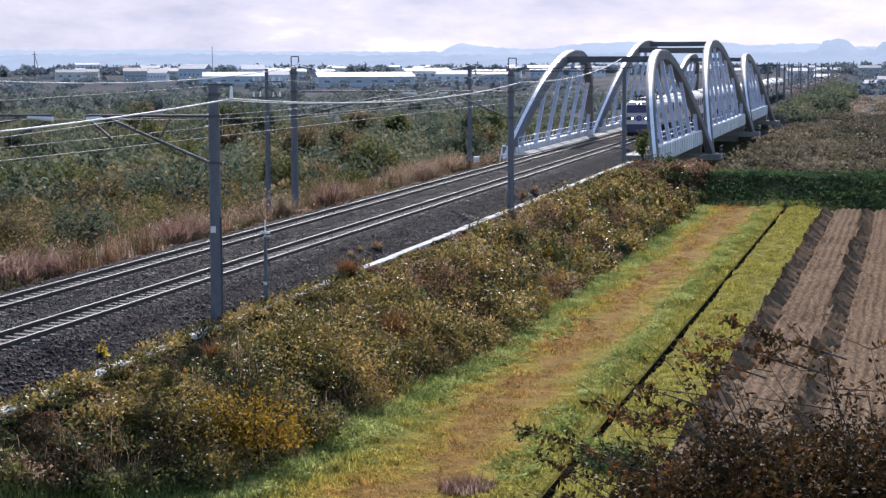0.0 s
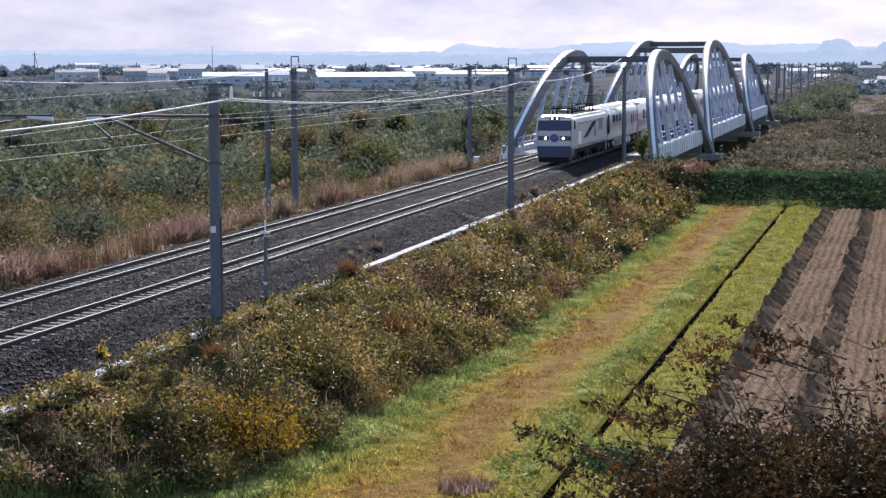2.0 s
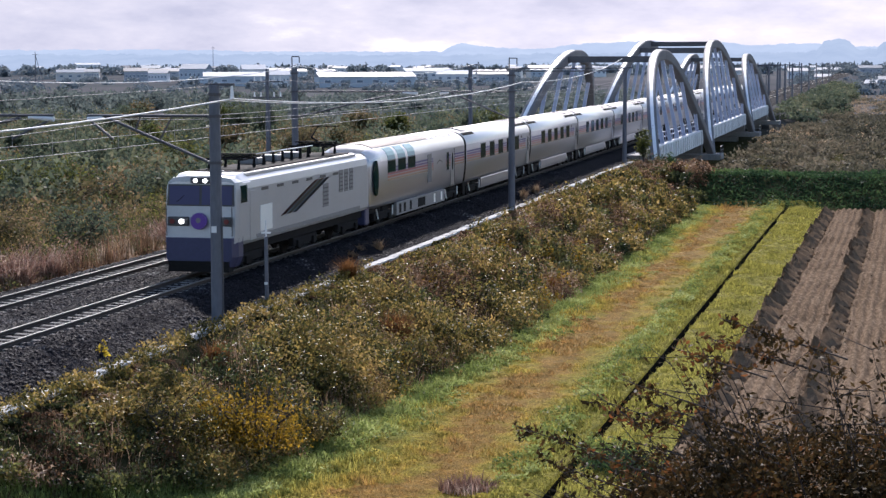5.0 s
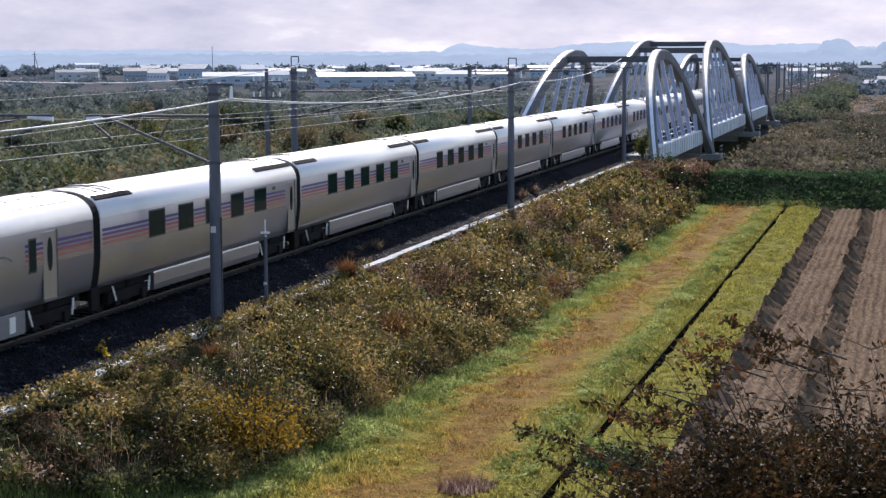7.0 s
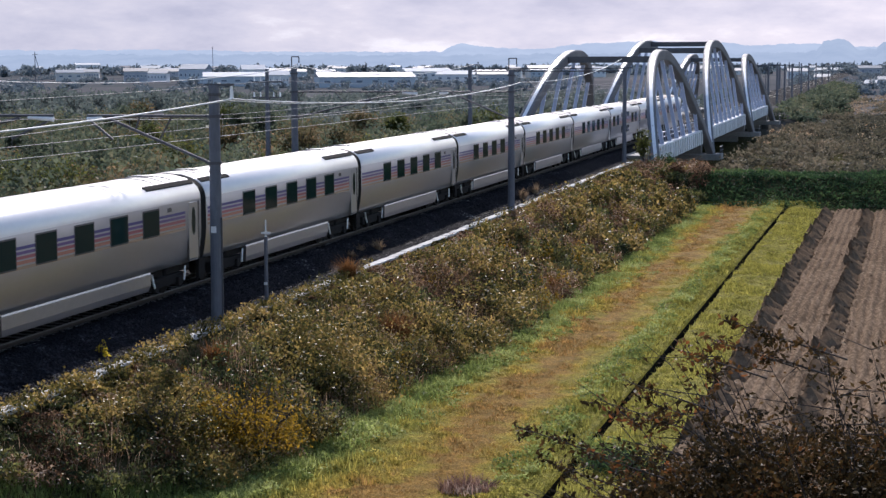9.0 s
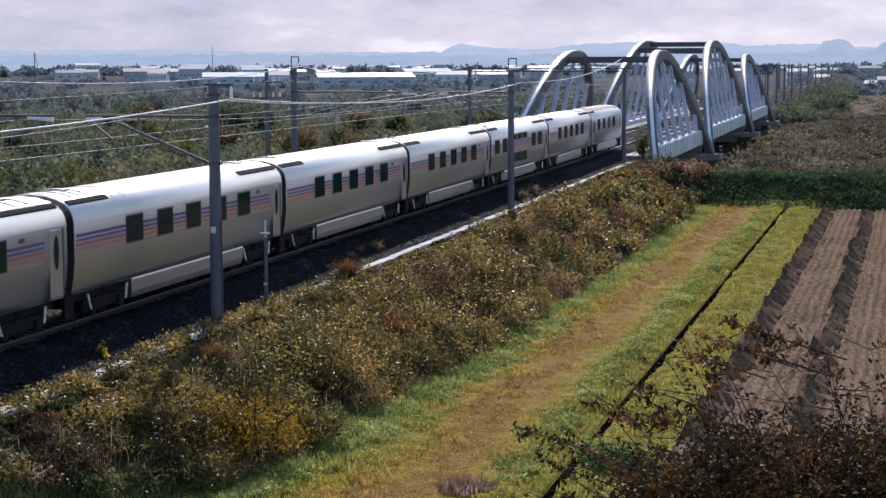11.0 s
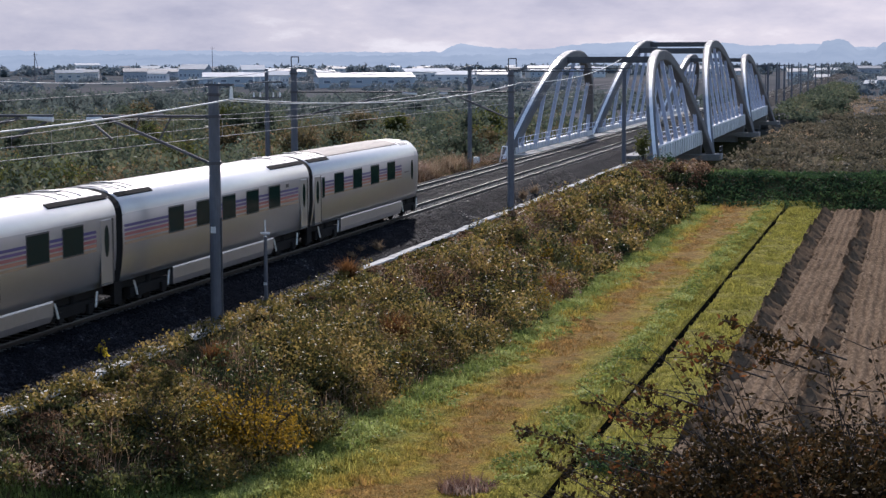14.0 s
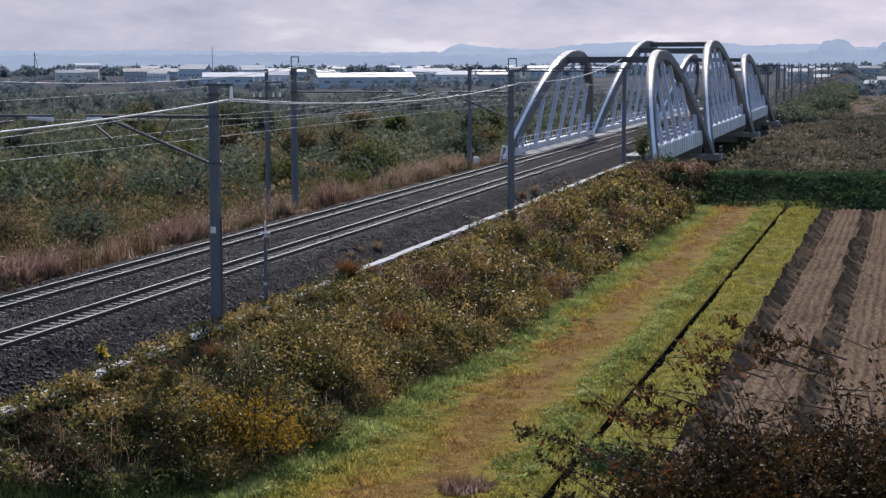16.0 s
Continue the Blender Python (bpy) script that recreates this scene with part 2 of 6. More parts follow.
def raw_mesh(name, verts, faces, mat):
    """A big mesh straight from arrays; all faces have the same number of corners."""
    me = bpy.data.meshes.new(name)
    k = faces.shape[1]
    me.vertices.add(len(verts))
    me.vertices.foreach_set("co", np.ascontiguousarray(verts, dtype=np.float32).ravel())
    me.loops.add(faces.size)
    me.loops.foreach_set("vertex_index", np.ascontiguousarray(faces, dtype=np.int32).ravel())
    me.polygons.add(len(faces))
    me.polygons.foreach_set("loop_start", np.arange(0, faces.size, k, dtype=np.int32))
    me.polygons.foreach_set("loop_total", np.full(len(faces), k, dtype=np.int32))
    me.materials.append(mat)
    me.update(calc_edges=True)
    return me


# ---- ground ----
def toe(y):
    return np.interp(y, [-30, -12, -8, -3, 2, 10, 20, 35, 90], [5.2, 6.5, 8.0, 8.5, 9.0, 9.5, 10.15, 10.4, 10.95])


def ditch_x(y):
    return 16.75 + 0.012 * y


def lattice(i, j):
    """A repeatable random value, -1 to 1, for each corner of a square lattice."""
    h = np.sin(i * 127.1 + j * 311.7) * 43758.5453
    return 2 * (h - np.floor(h)) - 1


def wander(x, y):
    """Smooth noise over the unit lattice."""
    i, j = np.floor(x), np.floor(y)
    u, v = x - i, y - j
    u, v = u * u * (3 - 2 * u), v * v * (3 - 2 * v)
    low = lattice(i, j) * (1 - u) + lattice(i + 1, j) * u
    high = lattice(i, j + 1) * (1 - u) + lattice(i + 1, j + 1) * u
    return low * (1 - v) + high * v


def lumps(x, y, s):
    """Uneven ground: three octaves of noise, the widest about 3 / s across."""
    x, y = np.asarray(x, float) * s / 2.6, np.asarray(y, float) * s / 2.6
    return (wander(x, y) + 0.55 * wander(x * 2.1 + 17.3, y * 2.1 - 5.1) + 0.35 * wander(x * 4.3 - 9.7, y * 4.3 + 31.9)) / 1.15


def height(x, y):
    x, y = np.asarray(x, float), np.asarray(y, float)
    low = np.where((y > 118), -4.2, -3.2) + np.where(x < -14, 0.35 * lumps(x, y, 0.12), 0.04 * lumps(x, y, 0.6))
    # the railway's bank, broken by the bridge
    right = -0.85 - (x - 3.7) / (toe(y) - 3.7) * 2.35
    left = -0.9 + (x + 8.0) * 0.32
    bank = np.minimum(np.minimum(right, left), -0.9)
    gap = np.clip((y - 110) / 5, 0, 1) * np.clip((292 - y) / 5, 0, 1)
    bank = bank - gap * 6
    # a grassy levee beyond the field
    levee = np.minimum(np.minimum(-3.2 + (y - 89.5) * 0.42, -1.15), -1.15 - (y - 99) * 0.3)
    levee = np.where(x > 8, levee + 0.08 * lumps(x, y, 0.8), -9)
    # the slope of the road bridge on which the camera stands
    mound = -3.3 + np.clip((-16 - y) / 34, 0, 1) * 9.6
    mound = np.where(x > 9, mound, -9)
    return np.maximum.reduce([low, bank, levee, mound])


def lane_height(x, y):
    return height(x, y) + 0.05 + 0.07 * lumps(x, y, 0.9) + 0.05 * lumps(x, y, 3.7) - 0.6 * np.clip((0.17 - np.abs(x - ditch_x(y))) / 0.04, 0, 1) + (0.2 + 0.16 * lumps(x * 0.6, y, 0.8)) * np.exp(-((x - ditch_x(y) + 0.95) / 0.55) ** 2) + 0.14 * np.exp(-((x - ditch_x(y) - 1.1) / 0.8) ** 2)


def grid(xs, ys, zfun, name, mat):
    X, Y = np.meshgrid(np.asarray(xs, float), np.asarray(ys, float))
    v = np.stack([X.ravel(), Y.ravel(), zfun(X, Y).ravel()], 1)
    i = np.arange(len(ys) - 1)[:, None] * len(xs) + np.arange(len(xs) - 1)[None]
    i = i.ravel()
    return raw_mesh(name, v, np.stack([i, i + 1, i + 1 + len(xs), i + len(xs)], 1), mat)


xs = np.concatenate([-np.geomspace(4600, 60, 26), np.arange(-56, -12, 4), np.arange(-12, 16, 0.6), np.arange(16, 19.2, 0.15), np.arange(19.2, 60, 3), np.geomspace(62, 4600, 26)])
ys = np.concatenate([-np.geomspace(4600, 70, 14), np.arange(-66, -22, 3), np.arange(-22, 120, 0.9), np.arange(121, 300, 5), np.geomspace(302, 4600, 40)])
def ground_height(x, y):
    under = (x > toe(y) + 0.3) & (x < 42) & (y > -15) & (y < 88)
    return height(x, y) - np.where(under, 0.75, 0.0)


solid("ground", grid(xs, ys, ground_height, "ground", M_GROUND), None, "wild meadow in dry autumn colours, distant paddies tinted with painted haze", "ground", "structure")
ly = np.arange(-16, 90.5, 0.7)
lane_v = []
for y in ly:
    d = ditch_x(y)
    cols = np.concatenate([np.linspace(toe(y) + 0.1, d - 0.6, 14), d + np.array([-0.45, -0.3, -0.17, -0.13, 0.0, 0.13, 0.17, 0.3, 0.45]), np.linspace(d + 0.6, 19.15 + 0.016 * y, 5)])
    lane_v += [(x, y, z) for x, z in zip(cols, lane_height(cols, y))]
lane_n = 28
i = (np.arange(len(ly) - 1)[:, None] * lane_n + np.arange(lane_n - 1)[None]).ravel()
solid("grass_lane", raw_mesh("grass_lane", np.array(lane_v), np.stack([i, i + 1, i + 1 + lane_n, i + lane_n], 1), M_LANE), None,
      "mown green grass lane with a dry brown strip", "grass lane", "structure")

# near-black mud lining: the slot's shade is painted into its colour
ditch = Shape().sweep([[(ditch_x(y) + u, y, z) for u, z in ((-0.155, -3.20), (-0.12, -3.56), (0.12, -3.56), (0.155, -3.20), (0.19, -3.64), (-0.19, -3.64))] for y in np.arange(-14, 89, 1.0)])
solid("ditch_bed", ditch, plain("shaded_ditch_mud", (0.016, 0.014, 0.010), 0.95, 0, 0.4, 2, spec=0.02), "wet mud banks of a narrow field ditch, darkened to stand for shade", "ditch", "structure")


# the harvested field: broad flat beds with fine drill lines, and rough furrows between them
def furrow_x(k, y):
    return 19.75 + 2.95 * k + 0.016 * y


def field_height(x, y):
    drift = 0.07 * lumps(x * 0.5, y, 0.8)
    z = -3.13 + (0.085 + 0.045 * lumps(x, y, 1.3)) * np.sin((x - 0.016 * y + drift) * 2 * math.pi / 0.42) + 0.045 * lumps(x, y, 2.6)
    for k in range(8):
        u = x - furrow_x(k, y)
        z = z - 0.16 * np.exp(-((u - 0.1) / 0.5) ** 2)
    return z


fx, fy = np.arange(19.1, 34, 0.09), np.arange(-14, 88.4, 0.32)
solid("field", grid(fx, fy, lambda X, Y: field_height(X + 0.016 * Y, Y), "field", M_SOIL), None, "harvested brown field with rough furrows", "field", "structure")
fld = bpy.data.objects["field"]
for v in fld.data.vertices:
    v.co.x += 0.016 * v.co.y

ring = [(4450 * math.cos(a), 4450 * math.sin(a)) for a in np.linspace(0, 2 * math.pi, 97)]
sky_band = Shape().sweep([[(x, y, -40) for x, y in ring[:-1]], [(x, y, 330) for x, y in ring[:-1]]], closed=True, caps=False)
solid("backdrop", sky_band, M_SKY, "pale overcast sky low over the horizon", "sky", "structure")

# ---- railway ----
FAR = -3.86
bed = [(-8.0, -1.0), (-6.4, -0.62), (-5.7, -0.22), (-4.72, -0.135), (-4.5, -0.192), (-3.22, -0.192), (-3.0, -0.135), (-2.5, -0.15), (-1.95, -0.22), (-1.4, -0.15), (-0.86, -0.135), (-0.64, -0.192), (0.64, -0.192), (0.86, -0.135), (1.5, -0.15), (1.8, -0.22), (3.05, -0.80), (3.6, -0.95)]
by = np.concatenate([np.arange(-40, 110, 1.0), np.arange(110, 300, 10), np.geomspace(300, 1500, 20)])
rings = [[(x, y, z + 0.03 * float(lumps(x * 3, y, 1.7))) for x, z in bed] for y in by]
solid("ballast_bed", Shape().sweep(rings, closed=False), M_BALLAST, "dark grey crushed-stone ballast bed of the railway", "ballast", "structure", smooth=True)


def rail_profile(x):
    return [(x - 0.064, -0.15), (x + 0.064, -0.15), (x + 0.064, -0.125), (x + 0.012, -0.105), (x + 0.012, -0.045), (x + 0.033, -0.035), (x + 0.033, -0.004),
            (x + 0.026, 0.0), (x - 0.026, 0.0), (x - 0.033, -0.004), (x - 0.033, -0.035), (x - 0.012, -0.045), (x - 0.012, -0.105), (x - 0.064, -0.125)]


def sleeper_mesh():
    s = Shape()
    s.sweep([[(x, y, z) for y, z in ((-0.13, -0.3), (0.13, -0.3), (0.10, h), (-0.10, h))] for x, h in ((-1.0, -0.15), (-0.6, -0.142), (-0.3, -0.17), (0.3, -0.17), (0.6, -0.142), (1.0, -0.15))])
    return s.mesh("sleeper", M_SLEEPER)


SLEEPER = sleeper_mesh()


def track(x):
    t = thing("railway_track", "polished steel rails on concrete sleepers in dark ballast", "railway track", "tracks", (x, 0, 0))
    for side in (-0.5665, 0.5665):
        pr = rail_profile(side)
        me = Shape().sweep([[(a, y, b) for a, b in pr] for y in (-40, 60, 400, 1500)]).mesh("rail", [M_RAIL, M_RUST])
        for f in me.polygons:
            f.material_index = 0 if f.center.z > -0.03 else 1
        part("rail", me, None, t, "shiny worn steel rail")
    for k in range(215):
        part("sleeper", SLEEPER, None, t).location = (0, -18 + 0.6 * k, 0)
    rest = Shape()
    for k in range(340):
        rest.box(-1, 1, 111 + 0.6 * k - 0.1, 111 + 0.6 * k + 0.1, -0.28, -0.155)
    tagged(part("sleeper_rest", rest, M_SLEEPER, t), kind="stuff")


track(0.0)
track(FAR)


def cable_trough():
    t = thing("cable_trough", "weathered concrete cable trough along the ballast foot", "cable trough")
    lid = Shape().box(-0.2, 0.2, -0.48, 0.48, -0.02, 0.1).mesh("trough_lid", M_TROUGH, bevel=0.012)
    for k in range(124):
        o = part("trough_lid", lid, None, t)
        o.location = (3.42 + random.uniform(-0.03, 0.03), -15 + k, -0.86 + random.uniform(-0.02, 0.03))
        o.rotation_euler = (0, random.uniform(-0.05, 0.05), random.uniform(-0.02, 0.02))


cable_trough()


# ---- the arch bridge: three basket-handle spans ----
MID = -1.93
PIERS = [110.9, 163.1, 230.7, 285.0]
FOOT_Z, FOOT_W, APEX_W = -2.9, 7.37, 4.43


def arch_point(k, t, side, lift=0.0):
    apex = (8.65, 10.3, 8.7)[k]
    z = apex - (apex - FOOT_Z) * abs(t) ** 2.25
    w = (z - FOOT_Z) / (apex - FOOT_Z)
    a, b = PIERS[k], PIERS[k + 1]
    return Vector((MID + side * (FOOT_W + (APEX_W - FOOT_W) * w), (a + b) / 2 + t * (b - a) / 2, z + lift))


def arch_span(k):
    a, b = PIERS[k], PIERS[k + 1]
    s = thing("arch_bridge", "grey steel railway arch bridge span with slender hangers and concrete deck", "railway bridge", "bridge spans")
    n = max(6, round((b - a) / 6.6))
    for side in (-1, 1):
        rings = []
        for t in np.linspace(-1, 1, 41):
            c, d = arch_point(k, t, side), arch_point(k, min(t + 0.01, 1.01), side) - arch_point(k, max(t - 0.01, -1.01), side)
            d.normalize()
            u = Vector((1, 0, 0.0)) - d * d.x
            u.normalize()
            w = u.cross(d)
            q = 0.43
            rings.append([c + u * (q * i) + w * (0.53 * j) for i, j in ((-0.8, -1), (0.8, -1), (1, -0.82), (1, 0.82), (0.8, 1), (-0.8, 1), (-1, 0.82), (-1, -0.82))])
        part("arch_rib", Shape().sweep(rings), M_ARCH, s, "grey painted steel box arch rib")
        strip = []
        for t in np.linspace(-0.97, -0.30, 16):
            c, d = arch_point(k, t, side), arch_point(k, t + 0.01, side) - arch_point(k, t - 0.01, side)
            d.normalize()
            u = (Vector((1, 0, 0.0)) - d * d.x).normalized()
            w = u.cross(d)
            strip.append([c + u * i + w * j for i, j in ((-0.12, 0.52), (0.20, 0.52), (0.20, 0.58), (-0.12, 0.58))])
        part("edge_strip", Shape().sweep(strip), M_STRIP, s, "narrow white strip on the rib")
        for i in range(1, n):
            y = a + (b - a) * i / n
            t = (y - (a + b) / 2) / ((b - a) / 2)
            top = arch_point(k, t, side)
            if top.z < 1.6:
                continue
            bx = arch_point(k, 0.83, side).x
            foot = Vector((bx, y, -0.9))
            h = Shape()
            for dx in (-0.15, 0.15):
                e = Vector((dx, 0, 0))
                h.sweep([[p + e + Vector((i2 * 0.04, j2 * 0.15, 0)) for i2, j2 in ((-1, -1), (1, -1), (1, 1), (-1, 1))] for p in (foot, top)])
            h.sweep([[p + Vector((i2 * 0.15, j2 * 0.03, 0)) for i2, j2 in ((-1, -1), (1, -1), (1, 1), (-1, 1))] for p in (foot, top)])
            part("hanger", h, M_HANGER, s, "pale blue-grey steel hanger")
        gx = arch_point(k, 0.83, side).x
        g = Shape().box(gx - 0.28, gx + 0.28, a + 3, b - 3, -1.5, 0.12)
        part("edge_girder", g, M_GIRDER, s, "pale concrete edge girder", bevel=0.03)
        for y in np.arange(a + 5, b - 4, 2.2):
            part("girder_rib", Shape().box(gx + side * 0.29 - 0.11, gx + side * 0.29 + 0.11, y - 0.16, y + 0.16, -1.46, 0.0), M_GIRDER, s)
        r = Shape()
        for z in (0.55, 1.05):
            r.rod((gx - side * 0.7, a + 2, z), (gx - side * 0.7, b - 2, z), 0.035, sides=6)
        for y in np.arange(a + 2, b - 1, 2.0):
            r.rod((gx - side * 0.7, y, -0.2), (gx - side * 0.7, y, 1.07), 0.03, sides=6)
        part("handrail", r, M_HANGER, s)
    part("deck", Shape().box(MID - 5.9, MID + 5.9, a + 0.5, b - 0.5, -1.35, -0.42), M_PIER, s)
    for t in ((-0.24, 0.24) if k != 1 else (-0.3, 0.0, 0.3)):
        p, q = arch_point(k, t, -1), arch_point(k, t, 1)
        part("cross_beam", Shape().box(p.x + 0.4, q.x - 0.4, p.y - 0.28, p.y + 0.28, p.z - 0.32, p.z + 0.3), M_STEEL, s, "dark steel beam between the arches")
    return s


for k in range(3):
    arch_span(k)
for y in PIERS:
    p = thing("bridge_pier", "stained concrete bridge pier with bearing shelf", "bridge pier", "bridge piers", (MID, y, 0))
    part("shaft", Shape().box(-5.2, 5.2, -1.3, 1.3, -4.6, -3.0), M_PIER, p, bevel=0.1)
    part("cap", Shape().box(-8.6, 8.6, -1.7, 1.7, -3.45, -2.75), M_PIER, p, bevel=0.06)
    part("bearing_block", Shape().box(-6.2, 6.2, -0.9, 0.9, -2.75, -1.36), M_PIER, p)
    ra = Shape()
    for x in (-8.5, 8.5):
        for z in (-2.3, -1.85):
            ra.rod((x, -1.6, z), (x, 1.6, z), 0.035, sides=6)
        for yy in (-1.6, 0, 1.6):
            ra.rod((x, yy, -2.75), (x, yy, -1.83), 0.035, sides=6)
    part("inspection_rail", ra, M_STEEL, p)


# ---- overhead line ----
def mast(x, y, ground, top, r=0.17, bracket=0, tip=None, hoop=False, plate=False, cap=True):
    """A tapered concrete mast; bracket -1 or 1 gives the side of its cantilever."""
    m = thing("catenary_mast", "grey spun-concrete catenary mast beside the railway", "catenary mast", "catenary masts", (x, y, ground))
    h = top - ground
    part("shaft", Shape().rod((0, 0, -0.4), (0, 0, h), r * 1.08, r * 0.9, 16), M_POLE, m, smooth=False)
    if cap:
        part("cap_plate", Shape().box(-0.3, 0.7, -0.05, 0.05, h - 0.02, h + 0.06), M_STEEL, m)
        part("insulator", Shape().rod((0.62, 0, h - 0.45), (0.62, 0, h - 0.02), 0.07, 0.04, 10), M_PORC, m, "white porcelain insulator")
    if hoop:
        hp = Shape()
        a = [(-0.15, 0, h - 0.1), (-0.15, 0, h + 0.72), (0.32, 0, h + 0.72), (0.32, 0, h + 0.35)]
        for p, q in zip(a, a[1:]):
            hp.rod(p, q, 0.035, sides=6)
        part("wire_hoop", hp, M_STEEL, m)
    if bracket:
        z = 6.18 - ground
        end = tip - x
        part("top_tube", Shape().rod((0, 0, z), (end, 0, z), 0.05), M_STEEL, m)
        part("diagonal_tube", Shape().rod((bracket * r, 0, z - 1.55), (end * 0.84, 0, z - 0.08), 0.055), M_STEEL, m)
        part("brace", Shape().rod((end * 0.43, 0, z - 0.80), (end * 0.33, 0, z), 0.03, sides=6), M_STEEL, m)
        part("brace", Shape().rod((end * 0.62, 0, z - 0.45), (end * 0.58, 0, z), 0.03, sides=6), M_STEEL, m)
        part("steady_arm", Shape().rod((end * 0.97, 0, z - 0.2), (end * 0.8, 0, z - 0.8), 0.045, sides=6), M_STEEL, m)
        part("insulator", Shape().rod((end, 0, z - 0.12), (end * 0.88, 0, z - 0.06), 0.09, 0.06, 10), M_PORC, m)
        for q in (z, z - 1.55, h - 0.3):
            part("clamp", Shape().rod((0, 0, q - 0.05), (0, 0, q + 0.05), r * 1.2, sides=14), M_STEEL, m)
    if plate:
        part("number_plate", Shape().box(-0.09, 0.09, -r - 0.05, -r - 0.03, 3.4, 3.62), M_PORC, m, "small white number plate")
        part("conduit", Shape().rod((r * 1.1, -0.06, -0.1), (r * 1.1, -0.06, 3.9), 0.03, sides=6), M_STEEL, m)
    return m


NEAR_X, LEFT_X = 3.2, -10.4
mast(NEAR_X, 5.6, -1.1, 7.2, 0.2, -1, -1.35, plate=True)
mast(NEAR_X, 55.7, -0.9, 7.45, 0.2, -1, -1.2, hoop=True)
mast(NEAR_X, 105.0, -0.95, 7.4, 0.18)
mast(LEFT_X, 55.7, -1.3, 7.6, 0.21, 1, -2.6, hoop=True, cap=False)
mast(LEFT_X, 105.0, -1.0, 7.7, 0.19)
mast(LEFT_X, 5.6, -1.3, 7.6, 0.21, 1, -2.6, hoop=True, cap=False)
for y in (306, 336, 366, 400, 450, 500, 560, 620, 700):
    mast(NEAR_X, y, -1.0, 7.4, 0.2, cap=False)
    mast(LEFT_X + 2, y, -1.0, 7.6, 0.2, cap=False)
port = thing("portal_beam", "dark lattice portal beam across both tracks", "portal beam")
for z in (7.15, 7.4):
    part("chord", Shape().rod((LEFT_X, 105, z), (NEAR_X, 105, z), 0.05, sides=6), M_STEEL, port)
lat = Shape()
for i in range(18):
    x = LEFT_X + i * 13.6 / 18
    lat.rod((x, 105, 7.15 if i % 2 else 7.4), (x + 13.6 / 18, 105, 7.4 if i % 2 else 7.15), 0.02, sides=5)
part("lacing", lat, M_STEEL, port)
for y in (306, 336, 366, 400, 450):
    pb = thing("portal_beam", "dark lattice portal beam across both tracks", "portal beam")
    part("chord", Shape().rod((LEFT_X + 2, y, 7.0), (NEAR_X, y, 7.0), 0.07, sides=6), M_STEEL, pb)

# a service pole with crossarms on the far side and a short signal post on the near side
sp = thing("service_pole", "slim concrete pole with small crossarms and insulators", "utility pole", at=(-10.2, 50.0, -0.9))
part("shaft", Shape().rod((0, 0, -0.4), (0, 0, 8.5), 0.15, 0.11, 12), M_POLE, sp)
for z in (7.7, 6.8):
    part("crossarm", Shape().box(-0.95, 0.95, -0.04, 0.04, z, z + 0.08), M_STEEL, sp)
    for x in (-0.8, -0.4, 0.4, 0.8):
        part("insulator", Shape().rod((x, 0, z + 0.08), (x, 0, z + 0.35), 0.06, 0.04, 8), M_PORC, sp)
part("cable", Shape().rod((0.17, -0.05, 1.5), (0.17, -0.05, 6.8), 0.025, sides=6), M_STEEL, sp)
post = thing("marker_post", "thin grey lineside post with a small crossbar", "post", at=(3.25, 10.5, -1.05))
part("shaft", Shape().rod((0, 0, -0.2), (0, 0, 2.75), 0.075, 0.065, 10), M_POLE, post)
part("head", Shape().rod((0, 0, 2.75), (0, 0, 3.35), 0.035, 0.03, 8), M_PORC, post)
part("crossbar", Shape().box(-0.17, 0.17, -0.03, 0.03, 2.85, 2.92), M_PORC, post)
part("marker", Shape().box(-0.06, 0.06, -0.09, -0.07, 1.0, 1.1), M_PORC, post)


def wire(points, r, mat, label):
    cu = bpy.data.curves.new("overhead_wire", "CURVE")
    cu.dimensions, cu.bevel_depth, cu.bevel_resolution = "3D", r, 1
    sp_ = cu.splines.new("POLY")
    sp_.points.add(len(points) - 1)
    for q, p in zip(sp_.points, points):
        q.co = (*p, 1)
    cu.materials.append(mat)
    return tagged(new("overhead_wire", cu), label, "overhead wire", "overhead wires")


def sagging(a, b, sag, n=16):
    a, b = Vector(a), Vector(b)
    return [a.lerp(b, i / n) - Vector((0, 0, 4 * sag * (i / n) * (1 - i / n))) for i in range(n + 1)]


def chain(stations, sag):
    pts = []
    for a, b in zip(stations, stations[1:]):
        pts += sagging(a, b, sag)
    return pts


FEED = "thick bright aluminium feeder cable sagging between masts"
wire(chain([(3.85, -44, 6.8), (3.85, 5.6, 6.75), (3.85, 55.7, 6.75), (-1.9 + 3, 118, 8.2)], 0.55), 0.028, M_WIRE, FEED)
wire(chain([(3.6, -44, 6.3), (3.7, 5.6, 6.7), (-1.3, 55.7, 6.2)], 0.35), 0.015, M_WIRE, "thin aluminium jumper cable")
wire(chain([(LEFT_X + 0.3, -44, 8.0), (LEFT_X + 0.3, 5.6, 7.7), (LEFT_X + 0.3, 55.7, 7.75), (LEFT_X + 0.3, 105, 7.75)], 0.7), 0.024, M_WIRE, FEED)
wire(chain([(-9.4, -50, 6.9), (-9.4, 50, 6.95), (-8.5, 105, 6.9)], 0.5), 0.013, M_CONTACT, "thin aluminium line on the service pole")
